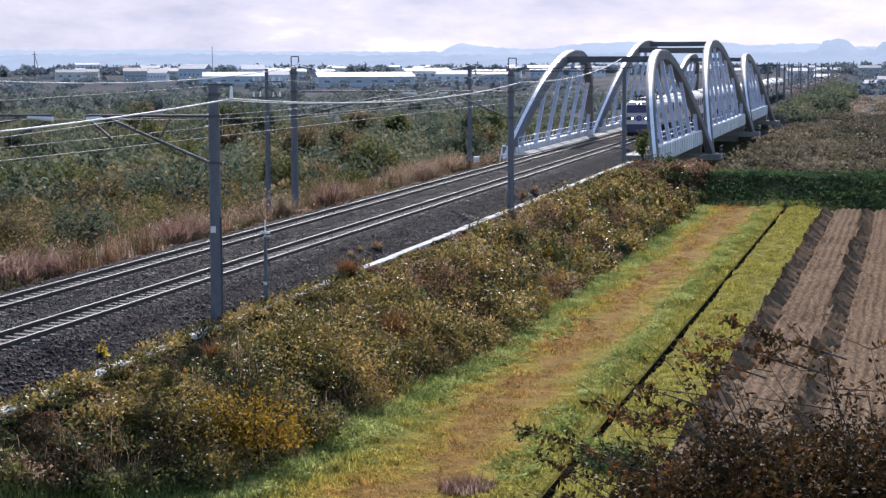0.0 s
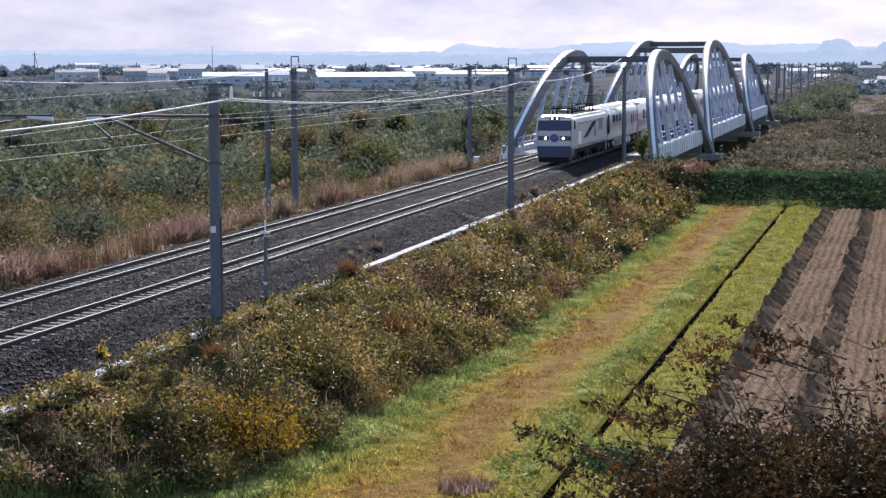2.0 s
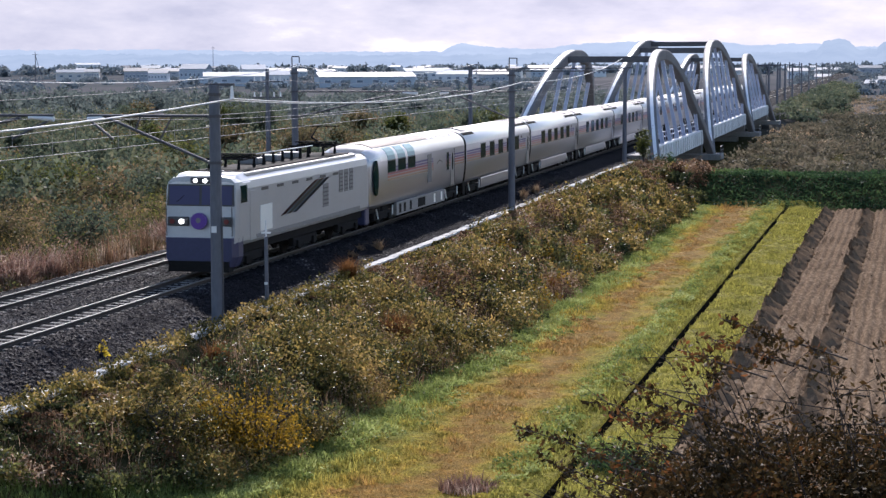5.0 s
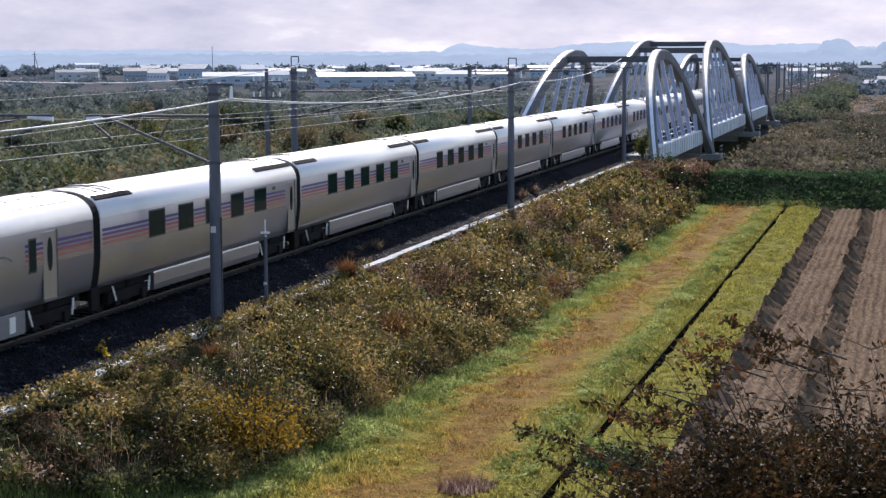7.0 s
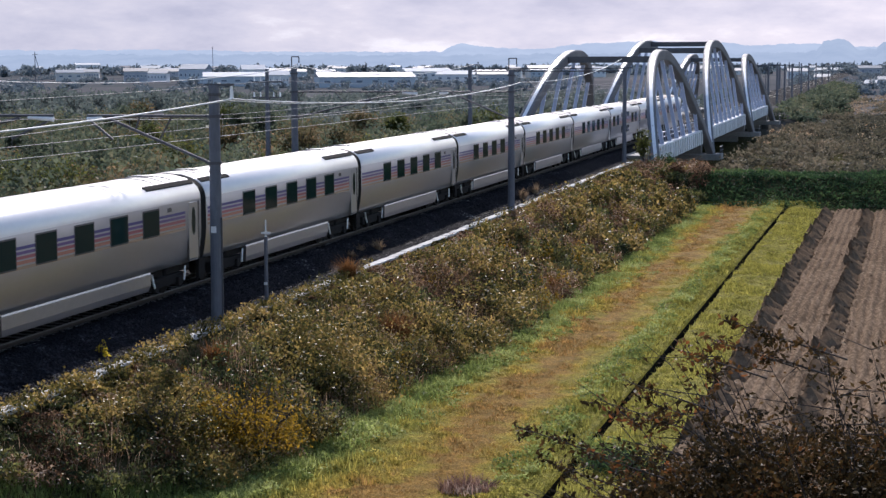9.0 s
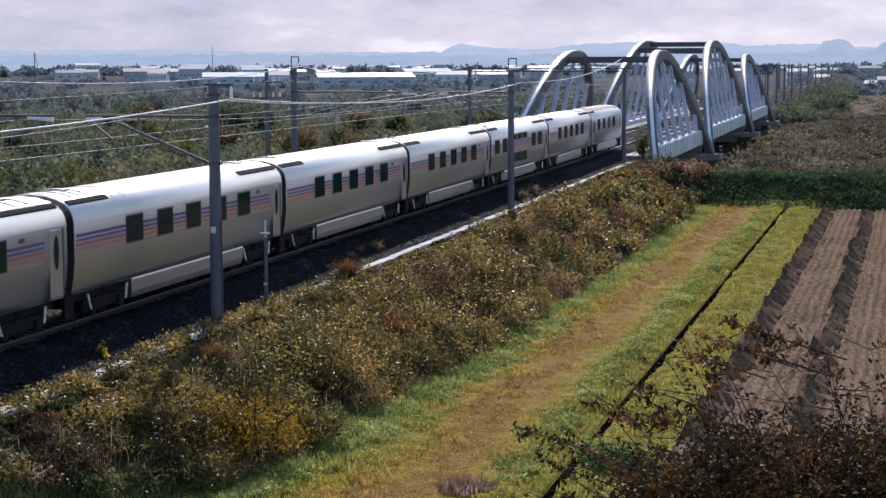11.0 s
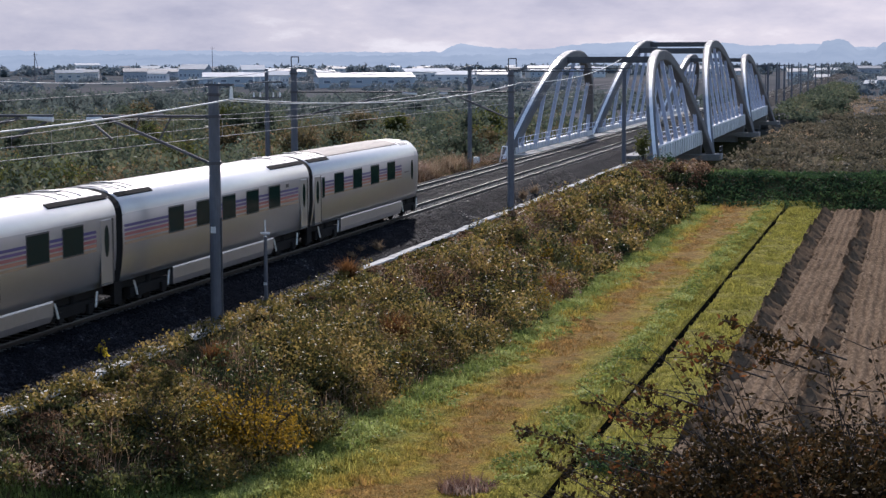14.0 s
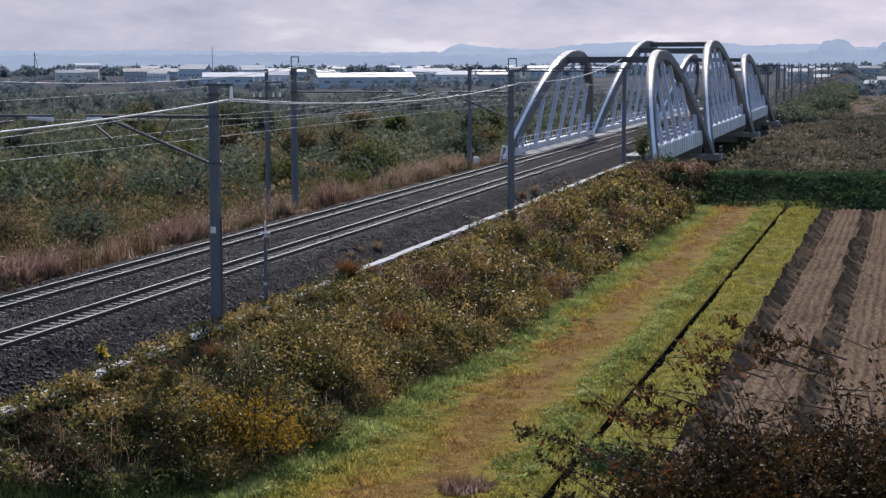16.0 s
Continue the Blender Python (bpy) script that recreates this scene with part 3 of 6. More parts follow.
for x in (0.0, FAR):
    st = [(x, -44.5, 6.05), (x, 5.6, 6.05), (x, 55.7, 6.05), (x, 105, 6.05), (x, 163, 6.05), (x, 231, 6.05), (x, 306, 6.05), (x, 366, 6.05)]
    wire(chain(st, 0.42), 0.012, M_CONTACT, "thin messenger wire above the track")
    wire([(x + (0.2 if i % 2 else -0.2), -44.5 + 50.1 * i, 5.15) for i in range(9)], 0.012, M_CONTACT, "thin copper contact wire above the track")
    dr = Shape()
    for k in range(-4, 30):
        y = k * 5.0
        u = ((y + 44.5) % 50.1) / 50.1
        dr.rod((x, y, 5.15), (x, y, 6.05 - 4 * 0.42 * u * (1 - u)), 0.006, sides=4)
    solid("dropper_wires", dr, M_CONTACT, "thin vertical dropper wires under the messenger", "dropper wires", "stuff")

fr = thing("guard_frame", "small white tubular metal frame beside the far track", "metal frame", at=(-7.2, 102.5, -0.75))
for p, q in (((0, 0, 0), (0.25, 0, 1.5)), ((0.7, 0, 0), (0.6, 0, 1.5)), ((0.25, 0, 1.5), (0.6, 0, 1.5)), ((0.12, 0, 0.75), (0.66, 0, 0.75))):
    part("tube", Shape().rod(p, q, 0.05, sides=8), M_PORC, fr)
bx_ = thing("lineside_cabinet", "small pale lineside cabinet at the foot of a mast", "cabinet", at=(-9.6, 104.2, float(height(-9.6, 104.2))))
cab = part("body", Shape().box(-0.25, 0.25, -0.2, 0.2, 0.12, 1.15), M_PORC, bx_, bevel=0.02)
part("door", Shape().box(-0.2, 0.2, -0.215, -0.2, 0.2, 1.05), M_PORC, cab)
part("plinth", Shape().box(-0.3, 0.3, -0.25, 0.25, -0.1, 0.12), M_PIER, bx_)


# ---- the train ----
M_SILVER = plain("silver_body", (0.49, 0.495, 0.535), 0.28, 0.80, 0.05, 1.2, 0.0, (1, 0.3, 1))
M_SKIRT = plain("grey_skirt", (0.42, 0.425, 0.46), 0.33, 0.80, 0.1, 1, 0)
M_WHITE = plain("white_roof_paint", (0.74, 0.71, 0.70), 0.28, 0.15, 0.06, 0.8, 0.0, (1, 0.4, 1))
M_ROOF = plain("weathered_roof", (0.52, 0.455, 0.41), 0.55, 0.0, 0.14, 0.7, 0.03, (1, 0.3, 1), 0.3)
M_SOOT = plain("sooty_roof", (0.20, 0.165, 0.14), 0.7, 0, 0.25, 0.9, 0.05, (1, 0.3, 1), 0.2)
M_DARK = plain("black_rubber", (0.014, 0.014, 0.015), 0.95, 0, 0.3, 4, spec=0.05)
M_UNDER = plain("dusty_underframe", (0.017, 0.016, 0.016), 0.9, 0.0, 0.35, 3, spec=0.1)
M_PANEL = plain("pale_equipment_case", (0.20, 0.20, 0.205), 0.55, 0.2, 0.2, 2)
M_GLASS = glassy("tinted_green_glass", (0.012, 0.03, 0.027), 0.06)
# roof glass with its sunlit look put into a pale base colour
M_TEAL = glassy("sunlit_teal_glass", (0.30, 0.46, 0.47), 0.05)
M_SEAL = plain("window_seal", (0.05, 0.05, 0.055), 0.5, 0, 0.2, 6, 0)
M_NAVY = plain("navy_paint", (0.035, 0.04, 0.10), 0.4, 0, 0.2, 2, 0.02)
M_LOCO = plain("loco_silver", (0.40, 0.41, 0.43), 0.40, 0.4, 0.08, 1.5, 0)
M_CREAM = plain("cream_patch", (0.82, 0.81, 0.76), 0.5, 0, 0.06, 2, 0)
M_LAMP = glow("headlight_glass", (1.0, 0.97, 0.88), 4.0)
M_SCREEN = glassy("windscreen_glass", (0.075, 0.075, 0.15), 0.1)
M_VIOLET = plain("violet_enamel", (0.12, 0.05, 0.30), 0.3, 0, 0.1, 3, 0)
STRIPES = [(2.760, 2.850, plain("stripe_blue", (0.06, 0.05, 0.21), 0.4, 0.0, 0.1, 1, 0)),
           (2.620, 2.705, plain("stripe_violet", (0.13, 0.075, 0.24), 0.4, 0.0, 0.1, 1, 0)),
           (2.482, 2.574, plain("stripe_red", (0.37, 0.10, 0.12), 0.4, 0.0, 0.1, 1, 0)),
           (2.340, 2.436, plain("stripe_coral", (0.47, 0.19, 0.13), 0.4, 0.0, 0.1, 1, 0)),
           (2.200, 2.285, plain("stripe_tan", (0.38, 0.26, 0.17), 0.4, 0.0, 0.1, 1, 0))]
SIDE = 1.45
HALF = [(1.29, 1.02), (1.345, 1.25), (1.395, 1.55), (1.43, 1.85), (SIDE, 2.12), (SIDE, 3.20), (1.41, 3.42), (1.32, 3.60), (1.16, 3.76), (0.92, 3.89), (0.5, 4.0), (0.0, 4.04)]


def section(y, sx=1.0, top=1.0):
    right = [(x * sx, y, 1.02 + (z - 1.02) * top) for x, z in HALF]
    left = [(-x, yy, z) for x, yy, z in right[-2::-1]]
    return right + left


def shell(name, rings, parent, label):
    """A car body: silver sides, white shoulders, weathered roof top."""
    me = Shape().sweep(rings).mesh(name, [M_SILVER, M_WHITE, M_ROOF])
    for f in me.polygons:
        f.material_index = 0 if f.center.z < 3.3 or abs(f.normal.y) > 0.8 else (1 if abs(f.center.x) > 0.85 else 2)
        f.use_smooth = abs(f.normal.y) < 0.5
    return part(name, me, None, parent, label)


def window(car, y0, y1, z0, z1, name="window", glass=None):
    for s in (1, -1):
        g = Shape().box(s * SIDE - 0.02, s * SIDE + 0.012, y0 - 0.05, y1 + 0.05, z0 - 0.05, z1 + 0.05)
        w = part(name, g, M_SEAL, car, "dark tinted window in a black seal", bevel=0.01)
        part("pane", Shape().box(s * (SIDE + 0.014) - 0.006, s * (SIDE + 0.014) + 0.006, y0, y1, z0, z1), glass or M_GLASS, w)


def stripes(car, y0, y1):
    for z0, z1, m in STRIPES:
        for s in (1, -1):
            part("stripe", Shape().box(s * (SIDE + 0.001) - 0.003, s * (SIDE + 0.001) + 0.003, y0, y1, z0, z1), m, car)


def oval(y, z, ry, rz, s, off=0.0):
    ring = lambda x: [(x, y + ry * math.cos(a), z + rz * math.sin(a)) for a in (2 * math.pi * i / 18 for i in range(18))]
    return Shape().sweep([ring(s * (SIDE + off)), ring(s * (SIDE + off + 0.014))])


def door(car, y, z0=1.15):
    for s in (1, -1):
        d = part("door", Shape().box(s * SIDE - 0.02, s * SIDE + 0.012, y - 0.42, y + 0.42, z0, 3.12), M_SILVER, car, "silver plug door with an oval window", bevel=0.01)
        part("pane", oval(y, 2.45, 0.17, 0.5, s, 0.006), M_GLASS, d)
        part("door_gap", Shape().box(s * SIDE - 0.01, s * SIDE + 0.018, y + 0.42, y + 0.52, z0, 3.14), M_SEAL, d)
        part("step", Shape().box(s * (SIDE - 0.03) - 0.04, s * (SIDE - 0.03) + 0.04, y - 0.40, y + 0.42, z0 - 0.06, z0 - 0.02), M_PANEL, d)


def bogie(car, y, dampers=True):
    b = part("bogie", Shape().box(-1.1, 1.1, y - 1.5, y + 1.5, 0.42, 0.62).box(-1.18, -0.95, y - 1.6, y + 1.6, 0.36, 0.72).box(0.95, 1.18, y - 1.6, y + 1.6, 0.36, 0.72), M_UNDER, car, bevel=0.02)
    for dy in (-1.05, 1.05):
        for x in (-0.5665, 0.5665):
            part("wheel", Shape().rod((x - 0.06, y + dy, 0.43), (x + 0.06, y + dy, 0.43), 0.43, 0.43, 20), M_UNDER, b)
        part("axle_box", Shape().box(1.12, 1.28, y + dy - 0.17, y + dy + 0.17, 0.28, 0.6), M_UNDER, b, bevel=0.02)
        part("axle_box", Shape().box(-1.28, -1.12, y + dy - 0.17, y + dy + 0.17, 0.28, 0.6), M_UNDER, b, bevel=0.02)
    for s in (1, -1) if dampers else ():
        part("damper", Shape().rod((s * 1.27, y + 1.5, 0.92), (s * 1.30, y + 1.32, 0.45), 0.035), M_CREAM, b, "pale damper strut")
        part("damper", Shape().rod((s * 1.27, y - 1.5, 0.92), (s * 1.30, y - 1.32, 0.45), 0.035), M_CREAM, b, "pale damper strut")
        part("spring", Shape().rod((s * 0.95, y, 0.6), (s * 0.95, y, 1.0), 0.22, 0.24, 12), M_DARK, b)


def car_base(y0, y1, label, front_round=False, rear_round=False):
    car = thing("passenger_car", label, "railway carriage", "carriages of the train")
    rings = []
    if front_round:
        rings += [section(y0, 0.70, 0.86), section(y0 + 0.25, 0.86, 0.93), section(y0 + 0.7, 0.96, 0.985), section(y0 + 1.4)]
    else:
        rings += [section(y0, 0.985, 0.995), section(y0 + 0.05)]
    if rear_round:
        rings += [section(y1 - 1.4), section(y1 - 0.7, 0.97, 0.99), section(y1 - 0.2, 0.92, 0.96), section(y1, 0.86, 0.92)]
    else:
        rings += [section(y1 - 0.05), section(y1, 0.985, 0.995)]
    shell("body", rings, car, "silver body with white shoulders")
    for yb in (2.95, 17.05):
        bogie(car, yb)
    part("underframe", Shape().box(-1.1, 1.1, y0 + 0.4, y1 - 0.4, 0.75, 1.02), M_UNDER, car)
    if not rear_round:
        part("gangway", Shape().sweep([[(x * 0.985, y, z * 0.994) for x, y, z in section(y)] for y in (y1, 20.25 + y1 - 19.75)]), M_DARK, car, "black rubber gangway between the carriages")
        part("coupler", Shape().box(-0.2, 0.2, y1 - 0.3, y1 + 0.3, 0.6, 0.95), M_UNDER, car)
        for x in (-1.28, 1.28):
            part("end_fairing", Shape().box(x - 0.06, x + 0.06, y1 - 0.05, y1 + 0.55, 0.35, 1.05), M_UNDER, car)
    return car


def on_roof(x0, x1, y0, y1, lift, n=8):
    """A thin slab that follows the roof's curve from x0 to x1."""
    hx, hz = [p[0] for p in HALF[:4:-1]], [p[1] for p in HALF[:4:-1]]
    top = [(x, float(np.interp(abs(x), hx, hz)) + lift) for x in np.linspace(x0, x1, n)]
    ring = top + [(x, z - lift - 0.02) for x, z in top[::-1]]
    return Shape().sweep([[(x, y, z) for x, z in ring] for y in (y0, y1)])


def roof_end(car, y0, y1):
    """The ribbed, tan end of a roof between two dark slots."""
    for s in (1, -1):
        part("roof_slot", on_roof(s * 1.05, s * 1.21, y0, y1, 0.04, 3), M_DARK, car, "dark slot along the roof end")
    panel = part("roof_panel", on_roof(-0.98, 0.98, y0 + 0.15, y1 - 0.15, 0.012), M_ROOF, car, "weathered tan roof end panel")
    for q in (0.3, 0.5, 0.7):
        y = y0 + (y1 - y0) * q
        part("roof_rib", on_roof(-0.9, 0.9, y, y + 0.05, 0.035), M_PANEL, panel)
    part("roof_hatch", on_roof(-0.45, 0.3, y0 + (y1 - y0) * 0.55, y0 + (y1 - y0) * 0.66, 0.06, 4), M_PANEL, panel)


def roof_kit(car, front=True, rear=True):
    if rear:
        roof_end(car, 15.4, 19.6)
    if front:
        roof_end(car, 0.4, 3.3)
    for y in (5.5, 6.1, 14.0):
        part("roof_seam", Shape().sweep([[(x * 1.004, yy, 1.02 + (z - 1.02) * 1.003) for x, _, z in section(0)[8:15]] for yy in (y, y + 0.04)], closed=False), M_ROOF, car)


def skirt(car, y0=4.75, y1=15.4):
    for s in (1, -1):
        part("skirt", Shape().sweep([[(s * 1.15, y, 1.0), (s * 1.292, y, 1.03), (s * 1.305, y, 0.97), (s * 1.30, y, 0.60), (s * 1.25, y + d, 0.40), (s * 1.10, y + d, 0.38)] for y, d in ((y0, 0.12), (y1, -0.12))]), M_SKIRT, car, "grey skirt below the floor")


def standard_car():
    car = car_base(0.25, 19.75, "silver sleeping carriage with a row of dark windows and coloured stripes")
    for k in range(5):
        window(car, 4.1 + 2.6 * k, 5.42 + 2.6 * k, 2.26, 3.08)
    stripes(car, 0.35, 18.2)
    door(car, 18.95)
    for s in (1, -1):
        part("side_vent", Shape().box(s * SIDE - 0.01, s * SIDE + 0.012, 16.6, 16.95, 2.93, 3.07), M_SEAL, car)
    skirt(car)
    roof_kit(car)
    return car


def two_level_car():
    car = car_base(0.25, 19.75, "silver sleeping carriage with two levels of small windows")
    for y in (1.25, 3.65, 13.5, 15.85):
        window(car, y, y + 1.38, 2.26, 3.08)
    for k in range(3):
        window(car, 6.65 + 1.8 * k, 8.15 + 1.8 * k, 2.93, 3.26, "upper_window")
        window(car, 6.65 + 1.8 * k, 8.15 + 1.8 * k, 1.48, 2.03, "lower_window")
    stripes(car, 0.35, 18.2)
    door(car, 18.95)
    skirt(car)
    roof_kit(car)
    return car


def lounge_car():
    car = car_base(0.3, 19.75, "silver lounge carriage with large curved windows and a rounded glass end", front_round=True)
    for k in range(3):
        y0 = 2.95 + 1.95 * k
        window(car, y0, y0 + 1.4, 2.62, 3.16, "lounge_window")
        for s in (1, -1):
            prof = [(s * (x + 0.012), z + 0.008) for x, z in ((SIDE, 3.21), (1.41, 3.42), (1.32, 3.60), (1.16, 3.76), (1.10, 3.795))]
            inner = [(x - s * 0.03, z - 0.03) for x, z in prof][::-1]
            part("roof_pane", Shape().sweep([[(x, y, z) for x, z in prof + inner] for y in (y0, y0 + 1.4)]), M_TEAL, car, "pale curved roof glass")
    stripes(car, 2.9, 12.2)
    stripes(car, 15.1, 19.6)
    for s in (1, -1):
        lv = part("louvre_panel", Shape().box(s * SIDE - 0.01, s * SIDE + 0.010, 10.95, 11.8, 1.6, 3.1), M_PANEL, car, "grey louvred ventilation panel")
        for k in range(11):
            part("slat", Shape().box(s * SIDE - 0.01, s * SIDE + 0.018, 11.05, 11.7, 1.66 + 0.1 * k, 1.70 + 0.1 * k), M_SEAL, lv)
        ring = [(a, 0.05 * math.sin(a * 3)) for a in np.linspace(0, 1, 9)]
        part("emblem", Shape().sweep([[(s * (SIDE + 0.004), 13.0 + 1.3 * a, 2.45 + 0.16 * math.sin(math.pi * a) + h) for a, _ in ring] for h in (0, 0.07)], closed=False), M_PANEL, car, "faint grey arc emblem")
    window(car, 15.35, 15.75, 2.05, 2.95)
    door(car, 16.65)
    roof = part("roof_cooler", on_roof(-1.05, 1.05, 13.2, 18.8, 0.03, 10), M_WHITE, car)
    for k in range(5):
        for s in (1, -1):
            part("cooler_slot", on_roof(s * 0.45, s * 0.98, 13.6 + 1.0 * k, 14.05 + 1.0 * k, 0.045, 4), M_SEAL, roof)
    part("roof_pad", on_roof(-1.02, 1.02, 1.6, 12.6, 0.03, 12), M_SOOT, car, "sooty brown roof covering")
    for s in (1, -1):
        c = part("equipment_case", Shape().box(s * 1.28 - 0.08, s * 1.28 + 0.08, 4.9, 15.2, 0.34, 1.0), M_PANEL, car, "pale grey equipment cases below the floor", bevel=0.02)
        for y in (5.4, 6.3, 7.5, 9.2, 12.6, 14.2):
            part("case_door", Shape().box(s * 1.37 - 0.01, s * 1.37 + 0.008, y, y + (1.5 if y == 9.2 else 0.35), 0.45, 0.9), M_UNDER if y < 12 else M_CREAM, c)
    part("end_window", Shape().sweep([[(x * 0.62, y, 1.9 + (z - 1.02) * 0.5) for x, _, z in section(0)] for y in (0.27, 0.34)]), M_GLASS, car, "large dark end window")
    for s in (1, -1):
        ring = lambda x: [(s * x, 0.95 + (0.42 if abs(a) < 1.57 else 0.3) * math.sin(a + 1.57) * 1.0, 2.45 + 0.85 * math.sin(a)) for a in np.linspace(-3.14, 2.8, 18)]
        part("corner_window", Shape().sweep([ring(1.36), ring(1.435)]), M_GLASS, car, "dark rounded corner window")
    return car


def tail_car():
    car = car_base(0.25, 18.9, "silver end carriage with a smooth rounded tail and dark tail window", rear_round=True)
    for k in range(4):
        window(car, 3.35 + 2.95 * k, 4.75 + 2.95 * k, 2.26, 3.08)
    stripes(car, 1.4, 14.9)
    for s in (1, -1):
        part("side_pane", oval(17.0, 2.5, 0.2, 0.5, s, -0.004), M_GLASS, car)
        part("emblem", Shape().box(s * SIDE - 0.01, s * SIDE + 0.006, 15.5, 16.3, 2.42, 2.48), M_PANEL, car)
        part("tail_frame", Shape().box(s * 1.2 - 0.1, s * 1.2 + 0.1, 18.6, 18.93, 1.9, 3.35), M_GLASS, car)
    part("tail_window", Shape().box(-0.95, 0.95, 18.85, 18.93, 1.95, 3.35), M_GLASS, car, "large dark tail window", bevel=0.02)
    part("tail_bumper", Shape().box(-1.2, 1.2, 18.5, 19.05, 0.55, 1.05), M_UNDER, car, bevel=0.05)
    skirt(car)
    roof_kit(car, rear=False)
    for s in (1, -1):
        part("roof_slot", on_roof(s * 0.75, s * 1.12, 16.0, 17.3, 0.02, 4), M_SEAL, car)
    part("roof_pad", on_roof(-1.02, 1.02, 3.4, 15.6, 0.03, 12), M_SOOT, car, "sooty brown roof covering")
    part("roof_visor", Shape().sweep([[(x, y, z) for x, z in ((-0.9, 3.7), (0.9, 3.7), (0.8, zt), (-0.8, zt))] for y, zt in ((17.5, 3.98), (18.4, 3.93), (19.15, 3.80))]), M_WHITE, car)
    window(car, 1.55, 1.85, 2.2, 3.0, "narrow_window")
    door(car, 0.85)
    return car


def locomotive():
    lo = thing("locomotive", "silver electric locomotive with dark blue skirt and lit headlights", "locomotive")
    prof = lambda y, sx, lean=0.0: [(x * sx, y + lean * (z - 1.1), z) for x, z in ((1.36, 1.10), (1.44, 1.25), (1.45, 3.2), (1.40, 3.48), (1.2, 3.64), (0.6, 3.72), (-0.6, 3.72), (-1.2, 3.64), (-1.40, 3.48), (-1.45, 3.2), (-1.44, 1.25), (-1.36, 1.10))]
    me = Shape().sweep([prof(0.0, 0.95, 0.10), prof(0.35, 1.0, 0.06), prof(1.2, 1.0), prof(17.0, 1.0), prof(18.0, 1.0, -0.06), prof(18.35, 0.95, -0.1)]).mesh("body", [M_LOCO, M_WHITE])
    for f in me.polygons:
        f.material_index = 1 if f.center.z > 3.4 and abs(f.normal.y) < 0.7 else 0
    part("body", me, None, lo, "silver-white painted body")
    part("lower_skirt", Shape().sweep([[(x, y, z) for x, z in ((-1.25 * w, 0.32), (1.25 * w, 0.32), (1.40 * w, 0.7), (1.40 * w, 1.42), (-1.40 * w, 1.42), (-1.40 * w, 0.7))] for y, w in ((-0.12, 0.93), (0.3, 1.02), (0.75, 1.03))]), M_NAVY, lo, "dark blue front skirt")
    part("rear_skirt", Shape().box(-1.38, 1.38, 17.7, 18.4, 0.35, 1.4), M_NAVY, lo, bevel=0.05)
    part("snow_plough", Shape().sweep([[(x, y, z) for x, z in ((-1.2, 0.15), (1.2, 0.15), (1.2, 0.55), (-1.2, 0.55))] for y in (-0.2, 0.3)]), M_UNDER, lo)
    ws = part("windscreen_band", Shape().sweep([[(x, y0 + 0.1 * (z - 1.1), z) for x, z in ((-1.34, 2.60), (1.34, 2.60), (1.30, 3.40), (-1.30, 3.40))] for y0 in (-0.03, 0.1)]), M_SEAL, lo)
    for x0, x1 in ((-1.24, -0.05), (0.05, 1.24)):
        part("windscreen", Shape().sweep([[(x, y0 + 0.1 * (z - 1.1), z) for x, z in ((x0, 2.65), (x1, 2.65), (x1, 3.35), (x0, 3.35))] for y0 in (-0.045, 0.0)]), M_SCREEN, ws)
    for s in (1, -1):
        part("cab_window", Shape().box(s * 1.445 - 0.02, s * 1.445 + 0.012, 0.55, 1.25, 2.7, 3.35), M_GLASS, lo)
        part("cab_door", Shape().box(s * 1.445 - 0.02, s * 1.445 + 0.015, 1.55, 2.2, 1.2, 3.1), M_LOCO, lo, bevel=0.01)
        part("white_panel", Shape().box(s * 1.45 - 0.01, s * 1.45 + 0.008, 2.75, 4.15, 1.45, 2.45), M_CREAM, lo, "plain white side panel")
        for k in range(6):
            part("side_grille", Shape().box(s * 1.45 - 0.01, s * 1.45 + 0.01, 2.9 + 1.9 * k, 3.7 + 1.9 * k, 3.02, 3.14), M_SEAL, lo)
        for k, (m, d) in enumerate(((STRIPES[3][2], 0.0), (STRIPES[4][2], 0.75), (M_PANEL, 1.5))):
            part("diagonal_stripe", Shape().sweep([[(s * (1.451 + e), 5.2 + d + q, 1.85), (s * (1.451 + e), 9.8 + d + q, 3.0)] for e, q in ((0, 0), (0.005, 0), (0.005, 0.55), (0, 0.55))]), m, lo, "slanting coloured stripe")
        for y0, y1, z0, z1 in ((10.9, 11.7, 1.75, 2.75), (13.3, 13.9, 2.2, 3.2), (14.1, 14.7, 2.2, 3.2), (14.9, 15.5, 2.2, 3.2)):
            g = part("louvre_panel", Shape().box(s * 1.45 - 0.01, s * 1.45 + 0.008, y0, y1, z0, z1), M_PANEL, lo, "grey louvred side panel")
            for q in range(5):
                part("slat", Shape().box(s * 1.45 - 0.01, s * 1.45 + 0.014, y0 + 0.05, y1 - 0.05, z0 + 0.1 + 0.17 * q, z0 + 0.16 + 0.17 * q), M_SEAL, g)
        part("grey_band", Shape().box(s * 1.45 - 0.01, s * 1.45 + 0.006, 2.3, 16.6, 1.22, 1.38), M_PANEL, lo)
        part("headlight", Shape().rod((s * 0.70, -0.10, 2.03), (s * 0.70, 0.12, 2.03), 0.09, 0.09, 16), M_LAMP, lo, "lit round headlight")
        part("tail_light", Shape().rod((s * 1.08, -0.07, 2.03), (s * 1.08, 0.12, 2.03), 0.1, 0.1, 12), plain("red_lens", (0.16, 0.04, 0.04), 0.2, 0, 0.1, 4, 0), lo)
        part("roof_light", Shape().rod((s * 0.19, 0.10, 3.55), (s * 0.19, 0.5, 3.55), 0.075, 0.075, 14), M_LAMP, lo, "lit round roof lamp")
